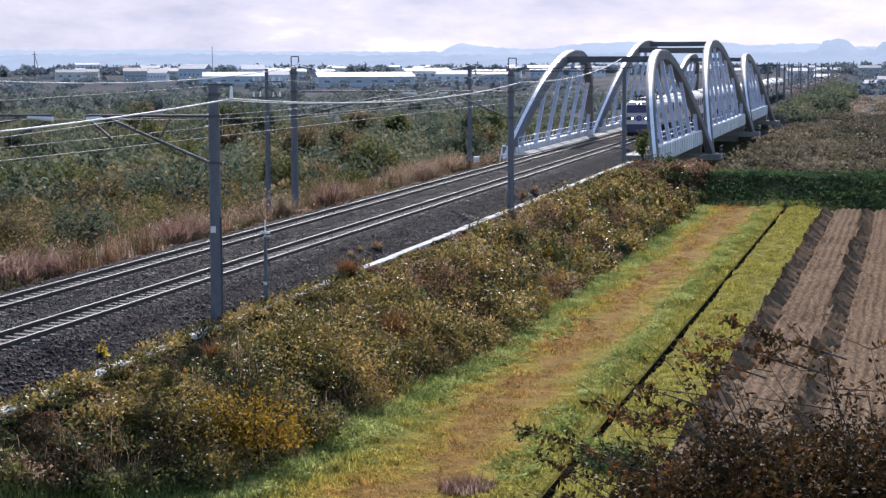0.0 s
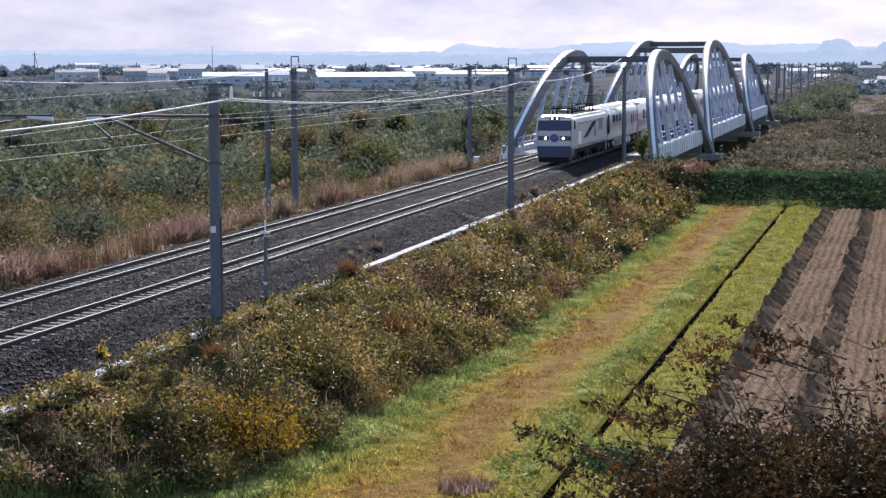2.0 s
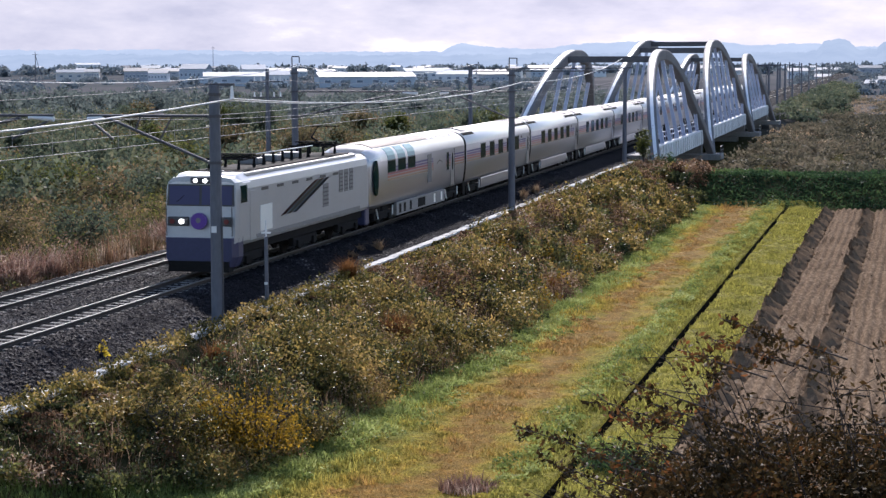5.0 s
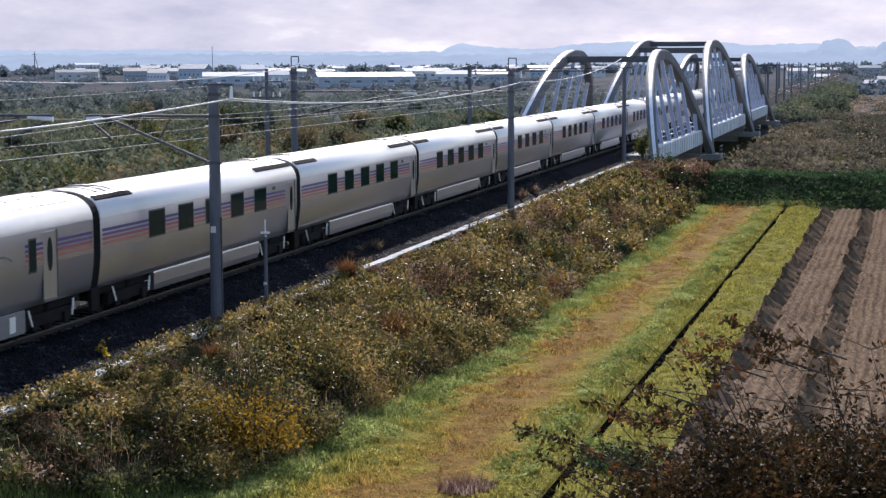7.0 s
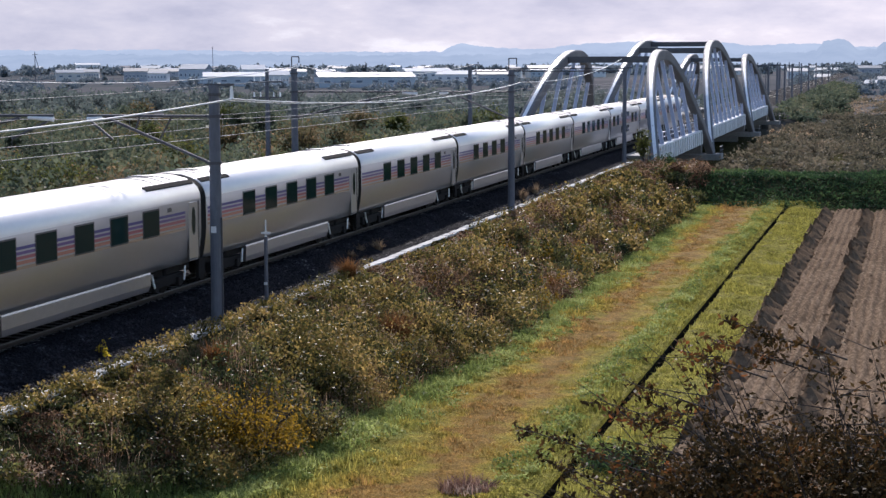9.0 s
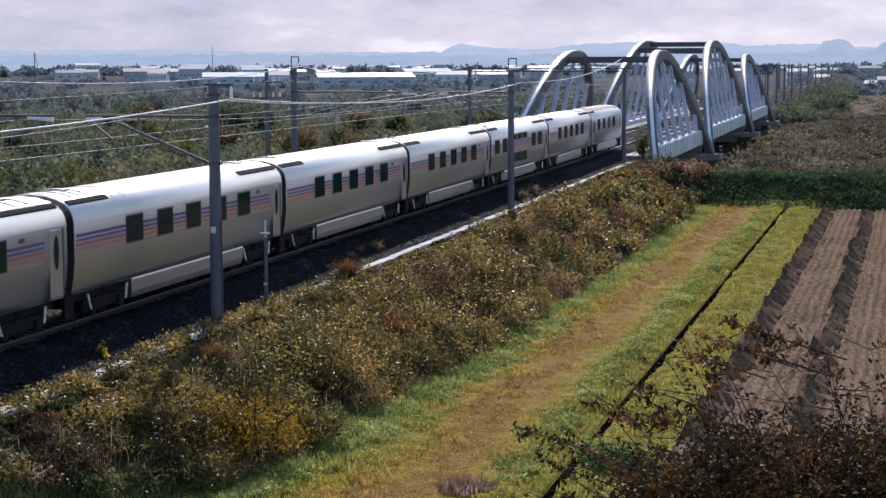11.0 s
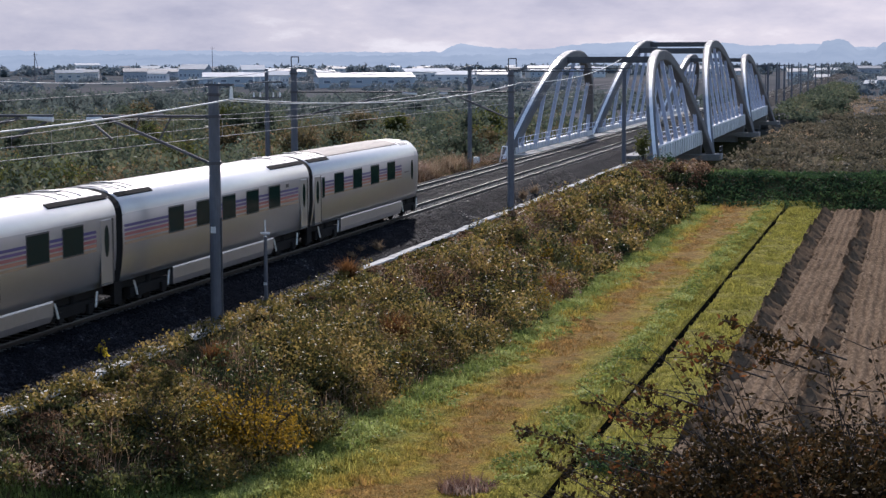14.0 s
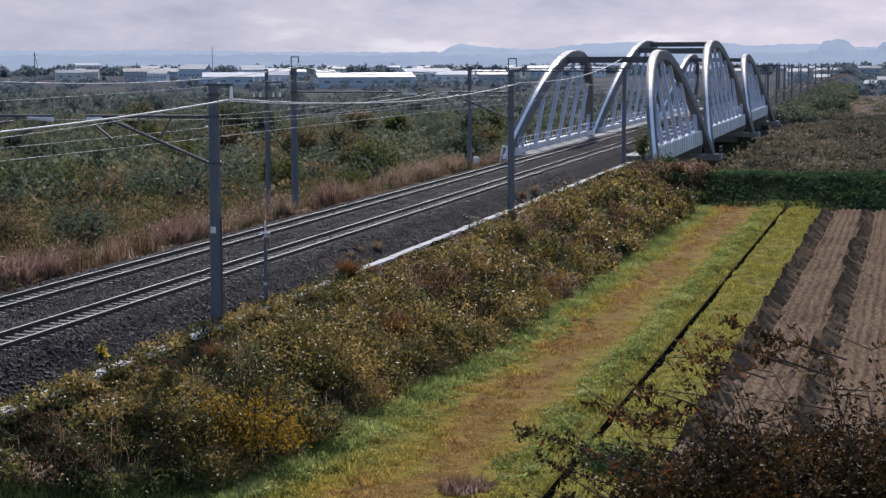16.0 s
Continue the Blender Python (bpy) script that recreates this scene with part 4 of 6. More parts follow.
        part("lamp_bezel", Shape().box(s * 0.86 - 0.42, s * 0.86 + 0.42, -0.03, 0.1, 1.86, 2.2), M_SEAL, lo, bevel=0.03)
        part("handrail", Shape().rod((s * 1.3, -0.05, 1.5), (s * 1.3, -0.05, 2.6), 0.02, sides=6), M_STEEL, lo)
    part("lamp_housing", Shape().box(-0.4, 0.4, 0.13, 0.45, 3.44, 3.68), M_SEAL, lo, bevel=0.03)
    part("roof_cowl", Shape().sweep([[(x, y, z) for x, z in ((-w, 3.42), (w, 3.42), (w * 0.80, h), (-w * 0.80, h))] for y, w, h in ((0.22, 1.30, 3.50), (0.9, 1.44, 3.76), (1.7, 1.44, 3.80))]), M_WHITE, lo, "white sloping roof cowl")
    part("head_board", Shape().rod((0, -0.14, 2.05), (0, 0.05, 2.05), 0.31, 0.31, 24), M_VIOLET, lo, "round violet headboard")
    part("board_motif", Shape().rod((0, -0.155, 2.08), (0, -0.14, 2.08), 0.1, 0.1, 8), M_PANEL, lo)
    part("wiper", Shape().rod((-0.9, -0.0, 2.75), (-0.6, 0.02, 3.0), 0.010, sides=5).rod((0.9, -0.0, 2.75), (0.6, 0.02, 3.0), 0.010, sides=5), M_DARK, lo)
    part("underframe", Shape().box(-1.2, 1.2, 0.6, 17.8, 0.75, 1.12), M_UNDER, lo)
    for y in (2.8, 9.2, 15.6):
        bogie(lo, y, False)
    part("roof_deck", Shape().box(-1.0, 1.0, 2.0, 16.4, 3.70, 3.82), M_UNDER, lo, bevel=0.02)
    for x in (-1.12, 1.12):
        part("roof_walkway", Shape().box(x - 0.12, x + 0.12, 1.6, 16.8, 3.66, 3.76), M_WHITE, lo)
    for y in (3.6, 14.6):
        bars = [((x, y - 1.2, 4.2), (x, y + 1.2, 4.24), 0.035) for x in (-0.75, 0.75)]
        bars += [((x * 0.6, y + 1.1, 4.15), (x, y - 0.2, 4.36), 0.03) for x in (-0.75, 0.75)]
        bars += [((-0.9, yy, 4.25), (0.9, yy, 4.25), 0.035) for yy in (y - 1.2, y)]
        pg = part("pantograph", Shape().rod((-0.9, y + 1.2, 4.25), (0.9, y + 1.2, 4.25), 0.035, sides=6), M_DARK, lo, "folded dark pantograph")
        for p, q, r in bars:
            part("bar", Shape().rod(p, q, r, sides=6), M_DARK, pg)
        for x in (-0.6, 0.6):
            for yy in (y - 0.9, y + 0.9):
                part("foot_insulator", Shape().rod((x, yy, 3.8), (x, yy, 4.2), 0.07, 0.05, 8), M_DARK, pg)
        part("contact_strip", Shape().box(-0.95, 0.95, y - 0.15, y + 0.15, 4.36, 4.41), M_DARK, lo)
    arm = Shape().rod((0, 15.6, 4.25), (0, 13.9, 4.62), 0.05, 0.04, 6).rod((0, 13.9, 4.62), (0, 14.9, 5.06), 0.035, 0.03, 6)
    part("raised_arm", arm, M_DARK, lo, "dark arm of the raised pantograph")
    part("collector_head", Shape().box(-0.95, 0.95, 14.8, 15.0, 5.07, 5.11), M_DARK, lo)
    for k, y in enumerate((6.4, 7.6, 8.8, 10.0, 11.2, 12.3)):
        part("roof_insulator", Shape().rod((0.35, y, 3.82), (0.35, y, 4.28), 0.08, 0.05, 8), M_UNDER, lo)
        if k % 2 == 0:
            part("roof_box", Shape().box(-0.7, 0.1, y, y + 0.9, 3.82, 4.08), M_PANEL, lo, bevel=0.03)
    part("bus_bar", Shape().rod((0.35, 5.0, 4.3), (0.35, 12.9, 4.3), 0.025, sides=6), M_WIRE, lo)
    part("horn", Shape().rod((0.5, 0.9, 3.85), (0.5, 1.3, 3.85), 0.07, 0.03, 8), M_PANEL, lo)
    return lo


TRAIN = [(locomotive(), -38.6), (lounge_car(), -20.0)]
coach = standard_car()
for k in range(1, 12):
    if k == 9:
        TRAIN.append((two_level_car(), 160.0))
    elif k == 11:
        TRAIN.append((tail_car(), 200.0))
    else:
        TRAIN.append((coach if k == 1 else copy_thing(coach, pose(0, 0, 0)), (k - 1) * 20.0))


# ---- plants ----
rng = np.random.default_rng(7)


def unit(n):
    v = rng.normal(size=(n, 3))
    return v / np.linalg.norm(v, axis=1, keepdims=True)


def leaf_mesh(name, c, size, mat, slim=0.55, upright=0.0):
    """Four-cornered leaves at the places c, each turned its own way."""
    n = len(c)
    u = unit(n)
    u[:, 2] += upright
    u /= np.linalg.norm(u, axis=1, keepdims=True)
    w = np.cross(u, unit(n))
    w /= np.linalg.norm(w, axis=1, keepdims=True) + 1e-9
    s = np.broadcast_to(np.asarray(size, float), (n,))[:, None] * rng.uniform(0.6, 1.3, (n, 1))
    nrm = np.cross(u, w) * s * 0.18
    v = np.stack([c - u * s, c + w * s * slim + nrm, c + u * s, c - w * s * slim + nrm], 1).reshape(-1, 3)
    return raw_mesh(name, v, np.arange(4 * n).reshape(n, 4), mat)


def blade_mesh(name, base, tall, lean, width, mat):
    """Grass blades: bent strips, one quad and a tip each, drawn as two triangles."""
    n = len(base)
    a = rng.uniform(0, 2 * math.pi, n)
    d = np.stack([np.cos(a), np.sin(a), np.zeros(n)], 1)
    side = np.stack([-np.sin(a), np.cos(a), np.zeros(n)], 1) * (np.broadcast_to(width, (n,))[:, None] / 2)
    tall = np.broadcast_to(tall, (n,))[:, None] * rng.uniform(0.55, 1.2, (n, 1))
    ln = np.broadcast_to(lean, (n,))[:, None] * rng.uniform(0.2, 1.3, (n, 1))
    up = np.array([[0, 0, 1.0]])
    mid = base + up * tall * 0.6 + d * ln * 0.3
    tip = base + up * tall + d * ln
    v = np.stack([base - side, base + side, mid + side * 0.7, mid - side * 0.7, tip], 1).reshape(-1, 3)
    k = 5 * np.arange(n)[:, None]
    f = np.concatenate([k + [0, 1, 2], k + [0, 2, 3], k + [3, 2, 4]], 1).reshape(-1, 3)
    return raw_mesh(name, v, f, mat)


def domes(x, y, r, h, per, shell_bias=0.35, ground=height):
    """Leaf places over many rounded plants: at x, y, of radius r and height h, with per leaves each."""
    k = np.repeat(np.arange(len(x)), per)
    d = unit(len(k))
    d[:, 2] = np.abs(d[:, 2])
    f = rng.uniform(0, 1, (len(k), 1)) ** shell_bias
    lump = 1 + 0.28 * np.sin(d[:, :1] * 5 + k[:, None]) * np.cos(d[:, 1:2] * 6 + 2 * k[:, None])
    g = ground(x, y)
    c = np.stack([x[k], y[k], g[k]], 1) + d * f * lump * np.stack([r[k], r[k], h[k]], 1)
    c[:, 2] += 0.04
    return c


def stuff(name, me, label, category):
    return solid(name, me, None, label, category, "stuff")


UNEVEN = ((0.45, 0.45, 0.46), (1.3, 1.28, 1.22))
M_OLIVE = leafy("olive_weeds", [(0.12, (0.034, 0.040, 0.016)), (0.4, (0.125, 0.115, 0.034)), (0.62, (0.26, 0.195, 0.056)), (0.88, (0.46, 0.32, 0.115))], 0.40, 0.45, 0.14, tone=UNEVEN, rough=0.45, grain=0.26, spread=2.3)
M_BROWN = leafy("withered_weeds", [(0.12, (0.045, 0.028, 0.020)), (0.45, (0.15, 0.088, 0.052)), (0.7, (0.29, 0.175, 0.105)), (0.95, (0.55, 0.43, 0.33))], 0.45, 0.42, 0.06, tone=UNEVEN, grain=0.26, spread=2.2)
M_YELLOW = leafy("yellow_leaves", [(0.2, (0.10, 0.070, 0.012)), (0.5, (0.27, 0.17, 0.02)), (0.8, (0.40, 0.24, 0.03))], 0.8)
M_GOLD = leafy("bright_yellow_leaves", [(0.2, (0.45, 0.32, 0.03)), (0.8, (0.70, 0.55, 0.06))], 0.8, 0.5)
M_GREEN = leafy("green_leaves", [(0.2, (0.040, 0.052, 0.020)), (0.5, (0.090, 0.105, 0.034)), (0.8, (0.19, 0.175, 0.05))], 0.25)
M_WEED = leafy("glossy_weeds", [(0.2, (0.036, 0.050, 0.024)), (0.5, (0.10, 0.116, 0.042)), (0.8, (0.24, 0.23, 0.08))], 0.45, 0.45, 0.16, tone=UNEVEN, rough=0.45, grain=0.26, spread=2.2)
M_VERGE = leafy("verge_clover", [(0.2, (0.105, 0.142, 0.040)), (0.5, (0.225, 0.272, 0.072)), (0.85, (0.40, 0.435, 0.165))], 0.4, 0.5, 0.25)
M_SCRUB = leafy("muted_scrub", [(0.12, (0.038, 0.042, 0.022)), (0.42, (0.105, 0.092, 0.045)), (0.65, (0.19, 0.135, 0.072)), (0.9, (0.33, 0.22, 0.14))], 0.22, 0.45)
# bluish and lightened: haze over the thickets is put into the leaf colour
M_WOODS = leafy("hazed_willow_leaves", [(0.15, (0.050, 0.070, 0.055)), (0.45, (0.092, 0.115, 0.080)), (0.7, (0.14, 0.15, 0.092)), (0.95, (0.20, 0.17, 0.115))], 0.06)
# haze is painted into these two: pale bluish-grey leaves for far trees
M_FARLEAF = leafy("haze_tinted_woods", [(0.2, (0.13, 0.165, 0.20)), (0.8, (0.18, 0.21, 0.24))], 0.01, 0.3)
M_MIDLEAF = leafy("haze_tinted_trees", [(0.2, (0.095, 0.12, 0.12)), (0.8, (0.145, 0.165, 0.155))], 0.02, 0.5)
M_MARSH = leafy("marsh_brush", [(0.15, (0.055, 0.055, 0.042)), (0.45, (0.10, 0.092, 0.066)), (0.7, (0.15, 0.128, 0.092)), (0.95, (0.22, 0.175, 0.13))], 0.06)
M_STRAW = leafy("dry_reed", [(0.15, (0.14, 0.10, 0.06)), (0.5, (0.30, 0.21, 0.14)), (0.85, (0.46, 0.37, 0.27))], 0.5, 0.45)
M_PINK = leafy("russet_reed", [(0.15, (0.11, 0.058, 0.045)), (0.5, (0.25, 0.145, 0.115)), (0.85, (0.46, 0.36, 0.30))], 0.5, 0.45)
M_RUST = leafy("russet_grass", [(0.2, (0.12, 0.055, 0.02)), (0.6, (0.24, 0.115, 0.045)), (0.9, (0.32, 0.19, 0.09))], 0.8, 0.4)
M_BUSH = leafy("autumn_leaves", [(0.12, (0.022, 0.018, 0.010)), (0.38, (0.050, 0.036, 0.017)), (0.6, (0.100, 0.064, 0.025)), (0.85, (0.175, 0.090, 0.032)), (1.0, (0.33, 0.12, 0.04))], 0.8, 0.28, 0.05, tone=UNEVEN, rough=0.6, grain=0.3)
M_BARK = plain("dark_bark", (0.055, 0.042, 0.036), 0.9, 0, 0.35, 8, 0.3, (1, 1, 0.3))
M_LEVEE = leafy("levee_grass", [(0.15, (0.022, 0.044, 0.024)), (0.5, (0.046, 0.086, 0.036)), (0.85, (0.095, 0.135, 0.05))], 0.2)


# weeds on the railway's slope
def slope_spots(n, y0=-15, y1=113, margin=0.3):
    y = y0 + (y1 - y0) * rng.uniform(0, 1, n) ** 1.15
    x = 3.8 + (toe(y) + margin - 3.8) * rng.uniform(0, 1, n)
    k = y < -7.2 - (8.2 - x) * 1.75     # the weeds stop at the mown end of the slope
    y = np.where(k, rng.uniform(-4, 60, n), y)
    return np.where(k, 3.8 + (toe(y) + margin - 3.8) * rng.uniform(0, 1, n), x), y


for name, mat, n, per, rr, hh, size, slim, lab in (
        ("slope_weeds", M_OLIVE, 700, 300, (0.5, 1.2), (0.55, 1.85), 0.068, 0.6, "dense olive and ochre weeds on the railway slope"),
        ("withered_weeds", M_BROWN, 480, 250, (0.4, 1.0), (0.5, 1.75), 0.060, 0.4, "withered brown weeds on the railway slope"),
        ("yellowing_weeds", M_YELLOW, 120, 110, (0.25, 0.6), (0.5, 1.2), 0.055, 0.6, "yellowing leafy weeds on the railway slope"),
        ("pale_weeds", M_STRAW, 120, 120, (0.25, 0.55), (0.6, 1.4), 0.045, 0.35, "pale seeding weeds on the railway slope"),
        ("green_weeds", M_WEED, 380, 240, (0.4, 1.0), (0.35, 1.3), 0.064, 0.65, "low green weeds on the railway slope")):
    x, y = slope_spots(3 * n, margin=0.15)
    kind = lumps(x + 7 * n, y + 3 * n, 0.55) + rng.normal(0, 0.42, 3 * n)
    k = np.argsort(-kind)[:n]
    x, y = x[k], y[k]
    if mat is M_BROWN:
        y = y + 30 * (rng.uniform(0, 1, n) < 0.55)
        y = np.where(y > 112, y - 40, y)
    elif mat is M_OLIVE:
        y = np.where(y > 5, 5 + (y - 5) * 0.86, y)
    top = np.clip((x - 3.65) / 2.5, 0.08, 1)
    top = top * np.clip(0.85 + 0.55 * lumps(x, y, 0.9), 0.35, 1.5)
    room = np.clip((x - 3.5) / 1.2, 0.25, 1)
    c = domes(x, y, rng.uniform(*rr, n) * room, rng.uniform(*hh, n) * top, per, 0.2)
    far = np.hypot(c[:, 0] - 24.8, c[:, 1] + 52)
    stuff(name, leaf_mesh(name, c, size * np.clip(far / 75, 0.85, 1.7), mat, slim, 0.3), lab, "weeds")
y = rng.uniform(-14, 24, 70)
cx = rng.uniform(3.3, 3.8, 70)
c = domes(cx, y, rng.uniform(0.25, 0.6, 70), rng.uniform(0.2, 0.5, 70), 90, ground=lambda x, y: np.full(np.shape(x), -0.86))
stuff("creeping_weeds", leaf_mesh("creeping_weeds", c, 0.055, M_OLIVE, 0.6, 0.2), "weeds growing over the concrete trough", "weeds")
x = rng.uniform(3.2, 4.2, 9000)
y = -15 + 124 * rng.uniform(0, 1, 9000) ** 1.3
k = ((lumps(x * 0.2, y, 0.9) > 0.2) & (x > 3.45)) | ((y < 14) & (lumps(x * 0.3, y, 1.3) > -0.4))
x, y = x[k], y[k]
stuff("trough_weeds", leaf_mesh("trough_weeds", np.stack([x, y, -0.85 + rng.uniform(0, 0.4, len(x))], 1), 0.06, M_OLIVE, 0.5, 0.4), "weeds creeping over the cable trough", "weeds")
x, y = slope_spots(16000)
stuff("slope_grass", blade_mesh("slope_grass", np.stack([x, y, height(x, y)], 1), 0.6 * np.clip((x - 3.6) / 1.6, 0.3, 1), 0.5, 0.022, M_BROWN), "dry tangled grass on the railway slope", "grass")
x, y = slope_spots(2600)
stuff("straw_stalks", blade_mesh("straw_stalks", np.stack([x, y, height(x, y)], 1), 1.0 * np.clip((x - 3.6) / 1.6, 0.3, 1), 0.5, 0.02, M_STRAW), "pale dead stalks among the weeds", "grass")

# mown grass on the end of the slope
x, y = rng.uniform(3.5, 10, 22000), rng.uniform(-18, -6.5, 22000)
k = y < -6.6 - (8.2 - x) * 1.75
x, y = x[k], y[k]
stuff("mown_grass", blade_mesh("mown_grass", np.stack([x, y, height(x, y)], 1), 0.2, 0.14, 0.04, M_BLADE), "short green grass on the mown end of the slope", "grass")

# grass of the lane
n = 130000
y = -15 + 105 * rng.uniform(0, 1, n) ** 1.25
x = toe(y) - 0.1 + (19.2 + 0.016 * y - toe(y)) * rng.uniform(0, 1, n)
keep = (np.abs(x - ditch_x(y)) > 0.10 + 0.12 * rng.uniform(0, 1, n))
bare = np.exp(-((x - 14.0 - 0.012 * y) / 1.5) ** 2)
keep &= rng.uniform(0, 1, n) > 0.25 * bare
x, y, bare = x[keep], y[keep], bare[keep]
tuft = 0.5 + 0.5 * lumps(x * 1.7, y * 1.7, 1.3)
stuff("lane_grass", blade_mesh("lane_grass", np.stack([x, y, lane_height(x, y) - 0.02], 1), (0.04 + 0.26 * tuft ** 2) * (1 - 0.5 * bare), 0.13, 0.036 + 0.0004 * y, M_BLADE), "short tufted grass on the lane", "grass")
n = 30000
y = -12 + 101 * rng.uniform(0, 1, n) ** 1.2
x = toe(y) + 0.5 + rng.normal(0.0, 0.5, n)
stuff("lush_verge", blade_mesh("lush_verge", np.stack([x, y, lane_height(x, y) - 0.02], 1), 0.24, 0.2, 0.035, M_VERGE), "lush green grass along the foot of the slope", "grass")
n = 9000
y = -5 + 94 * rng.uniform(0, 1, n)
x = ditch_x(y) - 0.95 + np.clip(rng.normal(0, 0.28, n), -0.9, 0.55)
stuff("ditch_grass", blade_mesh("ditch_grass", np.stack([x, y, lane_height(x, y) - 0.02], 1), 0.22, 0.2, 0.035, M_BLADE), "long green grass along the ditch", "grass")

# low clover cushions on the lane's verges and beside the ditch
def cushions(name, x, y, rr, hh, per, size, mat, label):
    c = domes(x, y, rng.uniform(*rr, len(x)), rng.uniform(*hh, len(x)), per, 0.4, lane_height)
    stuff(name, leaf_mesh(name, c, size, mat, 0.7, 0.1), label, "clover")


y = -12 + 101 * rng.uniform(0, 1, 620) ** 1.2
cushions("verge_clover", toe(y) + 0.9 + rng.normal(0, 0.75, 620), y, (0.15, 0.5), (0.08, 0.24), 46, 0.04, M_VERGE, "lush low clover along the foot of the slope")
y = -6 + 95 * rng.uniform(0, 1, 520)
cushions("ditch_clover", ditch_x(y) - 1.1 + np.clip(rng.normal(0, 0.4, 520), -1.2, 0.25), y, (0.2, 0.5), (0.08, 0.22), 46, 0.045, M_VERGE, "lush green clover along the ditch")
y = -14 + 102 * rng.uniform(0, 1, 700) ** 1.3
x = toe(y) + 1 + (ditch_x(y) - toe(y) - 1) * rng.uniform(0, 1, 700)
k = (np.abs(x - 13.6 - 0.012 * y) > 1.2) & (x < ditch_x(y) - 0.7)
cushions("lane_clover", x[k], y[k], (0.12, 0.4), (0.04, 0.13), 36, 0.035, M_BLADE, "flat yellow-green clover patches on the lane")

# levee
n = 36000
x, y = 9 + 45 * rng.uniform(0, 1, n), rng.uniform(89, 101, n)
c = np.stack([x, y, height(x, y) + rng.uniform(0, 1, n) ** 2 * (0.35 + 0.3 * lumps(x, y, 0.9))], 1)
stuff("levee_grass", leaf_mesh("levee_grass", c, 0.15, M_LEVEE, 0.4, 0.6), "thick dark green grass on the levee", "grass")


# wetland beyond the levee, and scrub on the far side of the railway
def scatter(n, box, ground=height):
    x = rng.uniform(box[0], box[1], n)
    y = rng.uniform(box[2], box[3], n)
    return x, y


def thicket(name, mat, n, box, rr, hh, per, size, lab, slim=0.55, keepf=None):
    x, y = scatter(n, box)
    if keepf is not None:
        k = keepf(x, y)
        x, y = x[k], y[k]
    c = domes(x, y, rng.uniform(*rr, len(x)), rng.uniform(*hh, len(x)) * (0.85 + 0.5 * lumps(x, y, 0.22)), per)
    return stuff(name, leaf_mesh(name, c, size, mat, slim, 0.2), lab, "thicket")


thicket("marsh_scrub", M_MARSH, 1500, (8, 95, 102, 330), (1.0, 2.6), (0.6, 1.8), 110, 0.22, "low olive and brown scrub in the wetland", keepf=lambda x, y: (lumps(x, y, 0.07) > -0.45) & (np.degrees(np.arctan2(x - 24.84, y + 52)) < 4))
thicket("marsh_reeds", M_STRAW, 520, (9, 150, 190, 560), (1.5, 3.6), (0.5, 1.2), 90, 0.28, "pale dry reed beds in the wetland", 0.3, keepf=lambda x, y: lumps(x, y, 0.05) < 0.15)
thicket("marsh_brush", M_MARSH, 700, (8, 150, 104, 520), (1.0, 2.6), (0.5, 1.3), 55, 0.30, "brown brush in the wetland")
thicket("bank_scrub", M_WOODS, 330, (4.6, 12, 289, 720), (1.0, 2.2), (0.8, 1.9), 110, 0.3, "dark scrub on the railway bank past the bridge")
thicket("riverside_willows", M_WOODS, 34, (9, 16, 300, 620), (2.0, 3.6), (3.0, 5.0), 420, 0.32, "dark willows beside the railway past the bridge")


def in_view(x, y, spare=6):
    """Only where the lens can see past the far side of the railway."""
    a = np.degrees(np.arctan2(24.84 - x, y + 51.95))
    return a < 13.48 + 13.6 + spare


left = lambda x, y: in_view(x, y) & (x < -11.5)
thicket("verge_scrub", M_SCRUB, 1500, (-46, -11.5, 0, 125), (0.7, 1.7), (0.8, 2.5), 170, 0.088, "ochre and olive scrub on the far side of the tracks", keepf=left)
thicket("verge_green", M_GREEN, 330, (-48, -11.5, 0, 140), (0.8, 1.8), (0.8, 2.7), 200, 0.085, "green bushes on the far side of the tracks", keepf=left)
thicket("verge_yellow", M_OLIVE, 130, (-46, -12, 0, 110), (0.5, 1.1), (0.8, 2.2), 300, 0.06, "yellowing bushes on the far side of the tracks", keepf=left)
thicket("verge_brown", M_SCRUB, 700, (-44, -10.5, 0, 120), (0.6, 1.3), (0.6, 1.8), 120, 0.09, "withered brown weeds on the far side of the tracks", 0.4, keepf=left)
beside = lambda x, y: in_view(x, y) & (lumps(x, y, 0.4) > -0.35)
thicket("trackside_weeds", M_SCRUB, 620, (-12.5, -8.3, -2, 112), (0.35, 0.85), (0.4, 1.3), 130, 0.06, "withered weeds beside the far track", 0.45, keepf=beside)
thicket("trackside_green", M_WEED, 260, (-12.5, -8.3, -2, 112), (0.35, 0.9), (0.3, 1.0), 130, 0.065, "dark green weeds beside the far track", 0.6, keepf=beside)
thicket("wet_thicket", M_WOODS, 950, (-190, -16, 70, 300), (1.6, 3.4), (1.8, 4.6), 190, 0.26, "dense dark willow thicket on the plain", keepf=lambda x, y: left(x, y) & (lumps(x, y, 0.05) > -0.5))
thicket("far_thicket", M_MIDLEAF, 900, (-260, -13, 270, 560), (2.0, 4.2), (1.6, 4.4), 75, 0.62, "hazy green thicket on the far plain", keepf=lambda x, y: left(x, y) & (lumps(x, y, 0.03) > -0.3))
thicket("ochre_thicket", M_SCRUB, 520, (-180, -15, 55, 300), (1.2, 2.8), (1.2, 3.2), 130, 0.22, "ochre scrub scattered in the thicket", keepf=left)
thicket("brown_thicket", M_SCRUB, 420, (-200, -15, 50, 330), (1.2, 2.6), (0.9, 2.2), 110, 0.20, "withered brown undergrowth in the thicket", keepf=left)
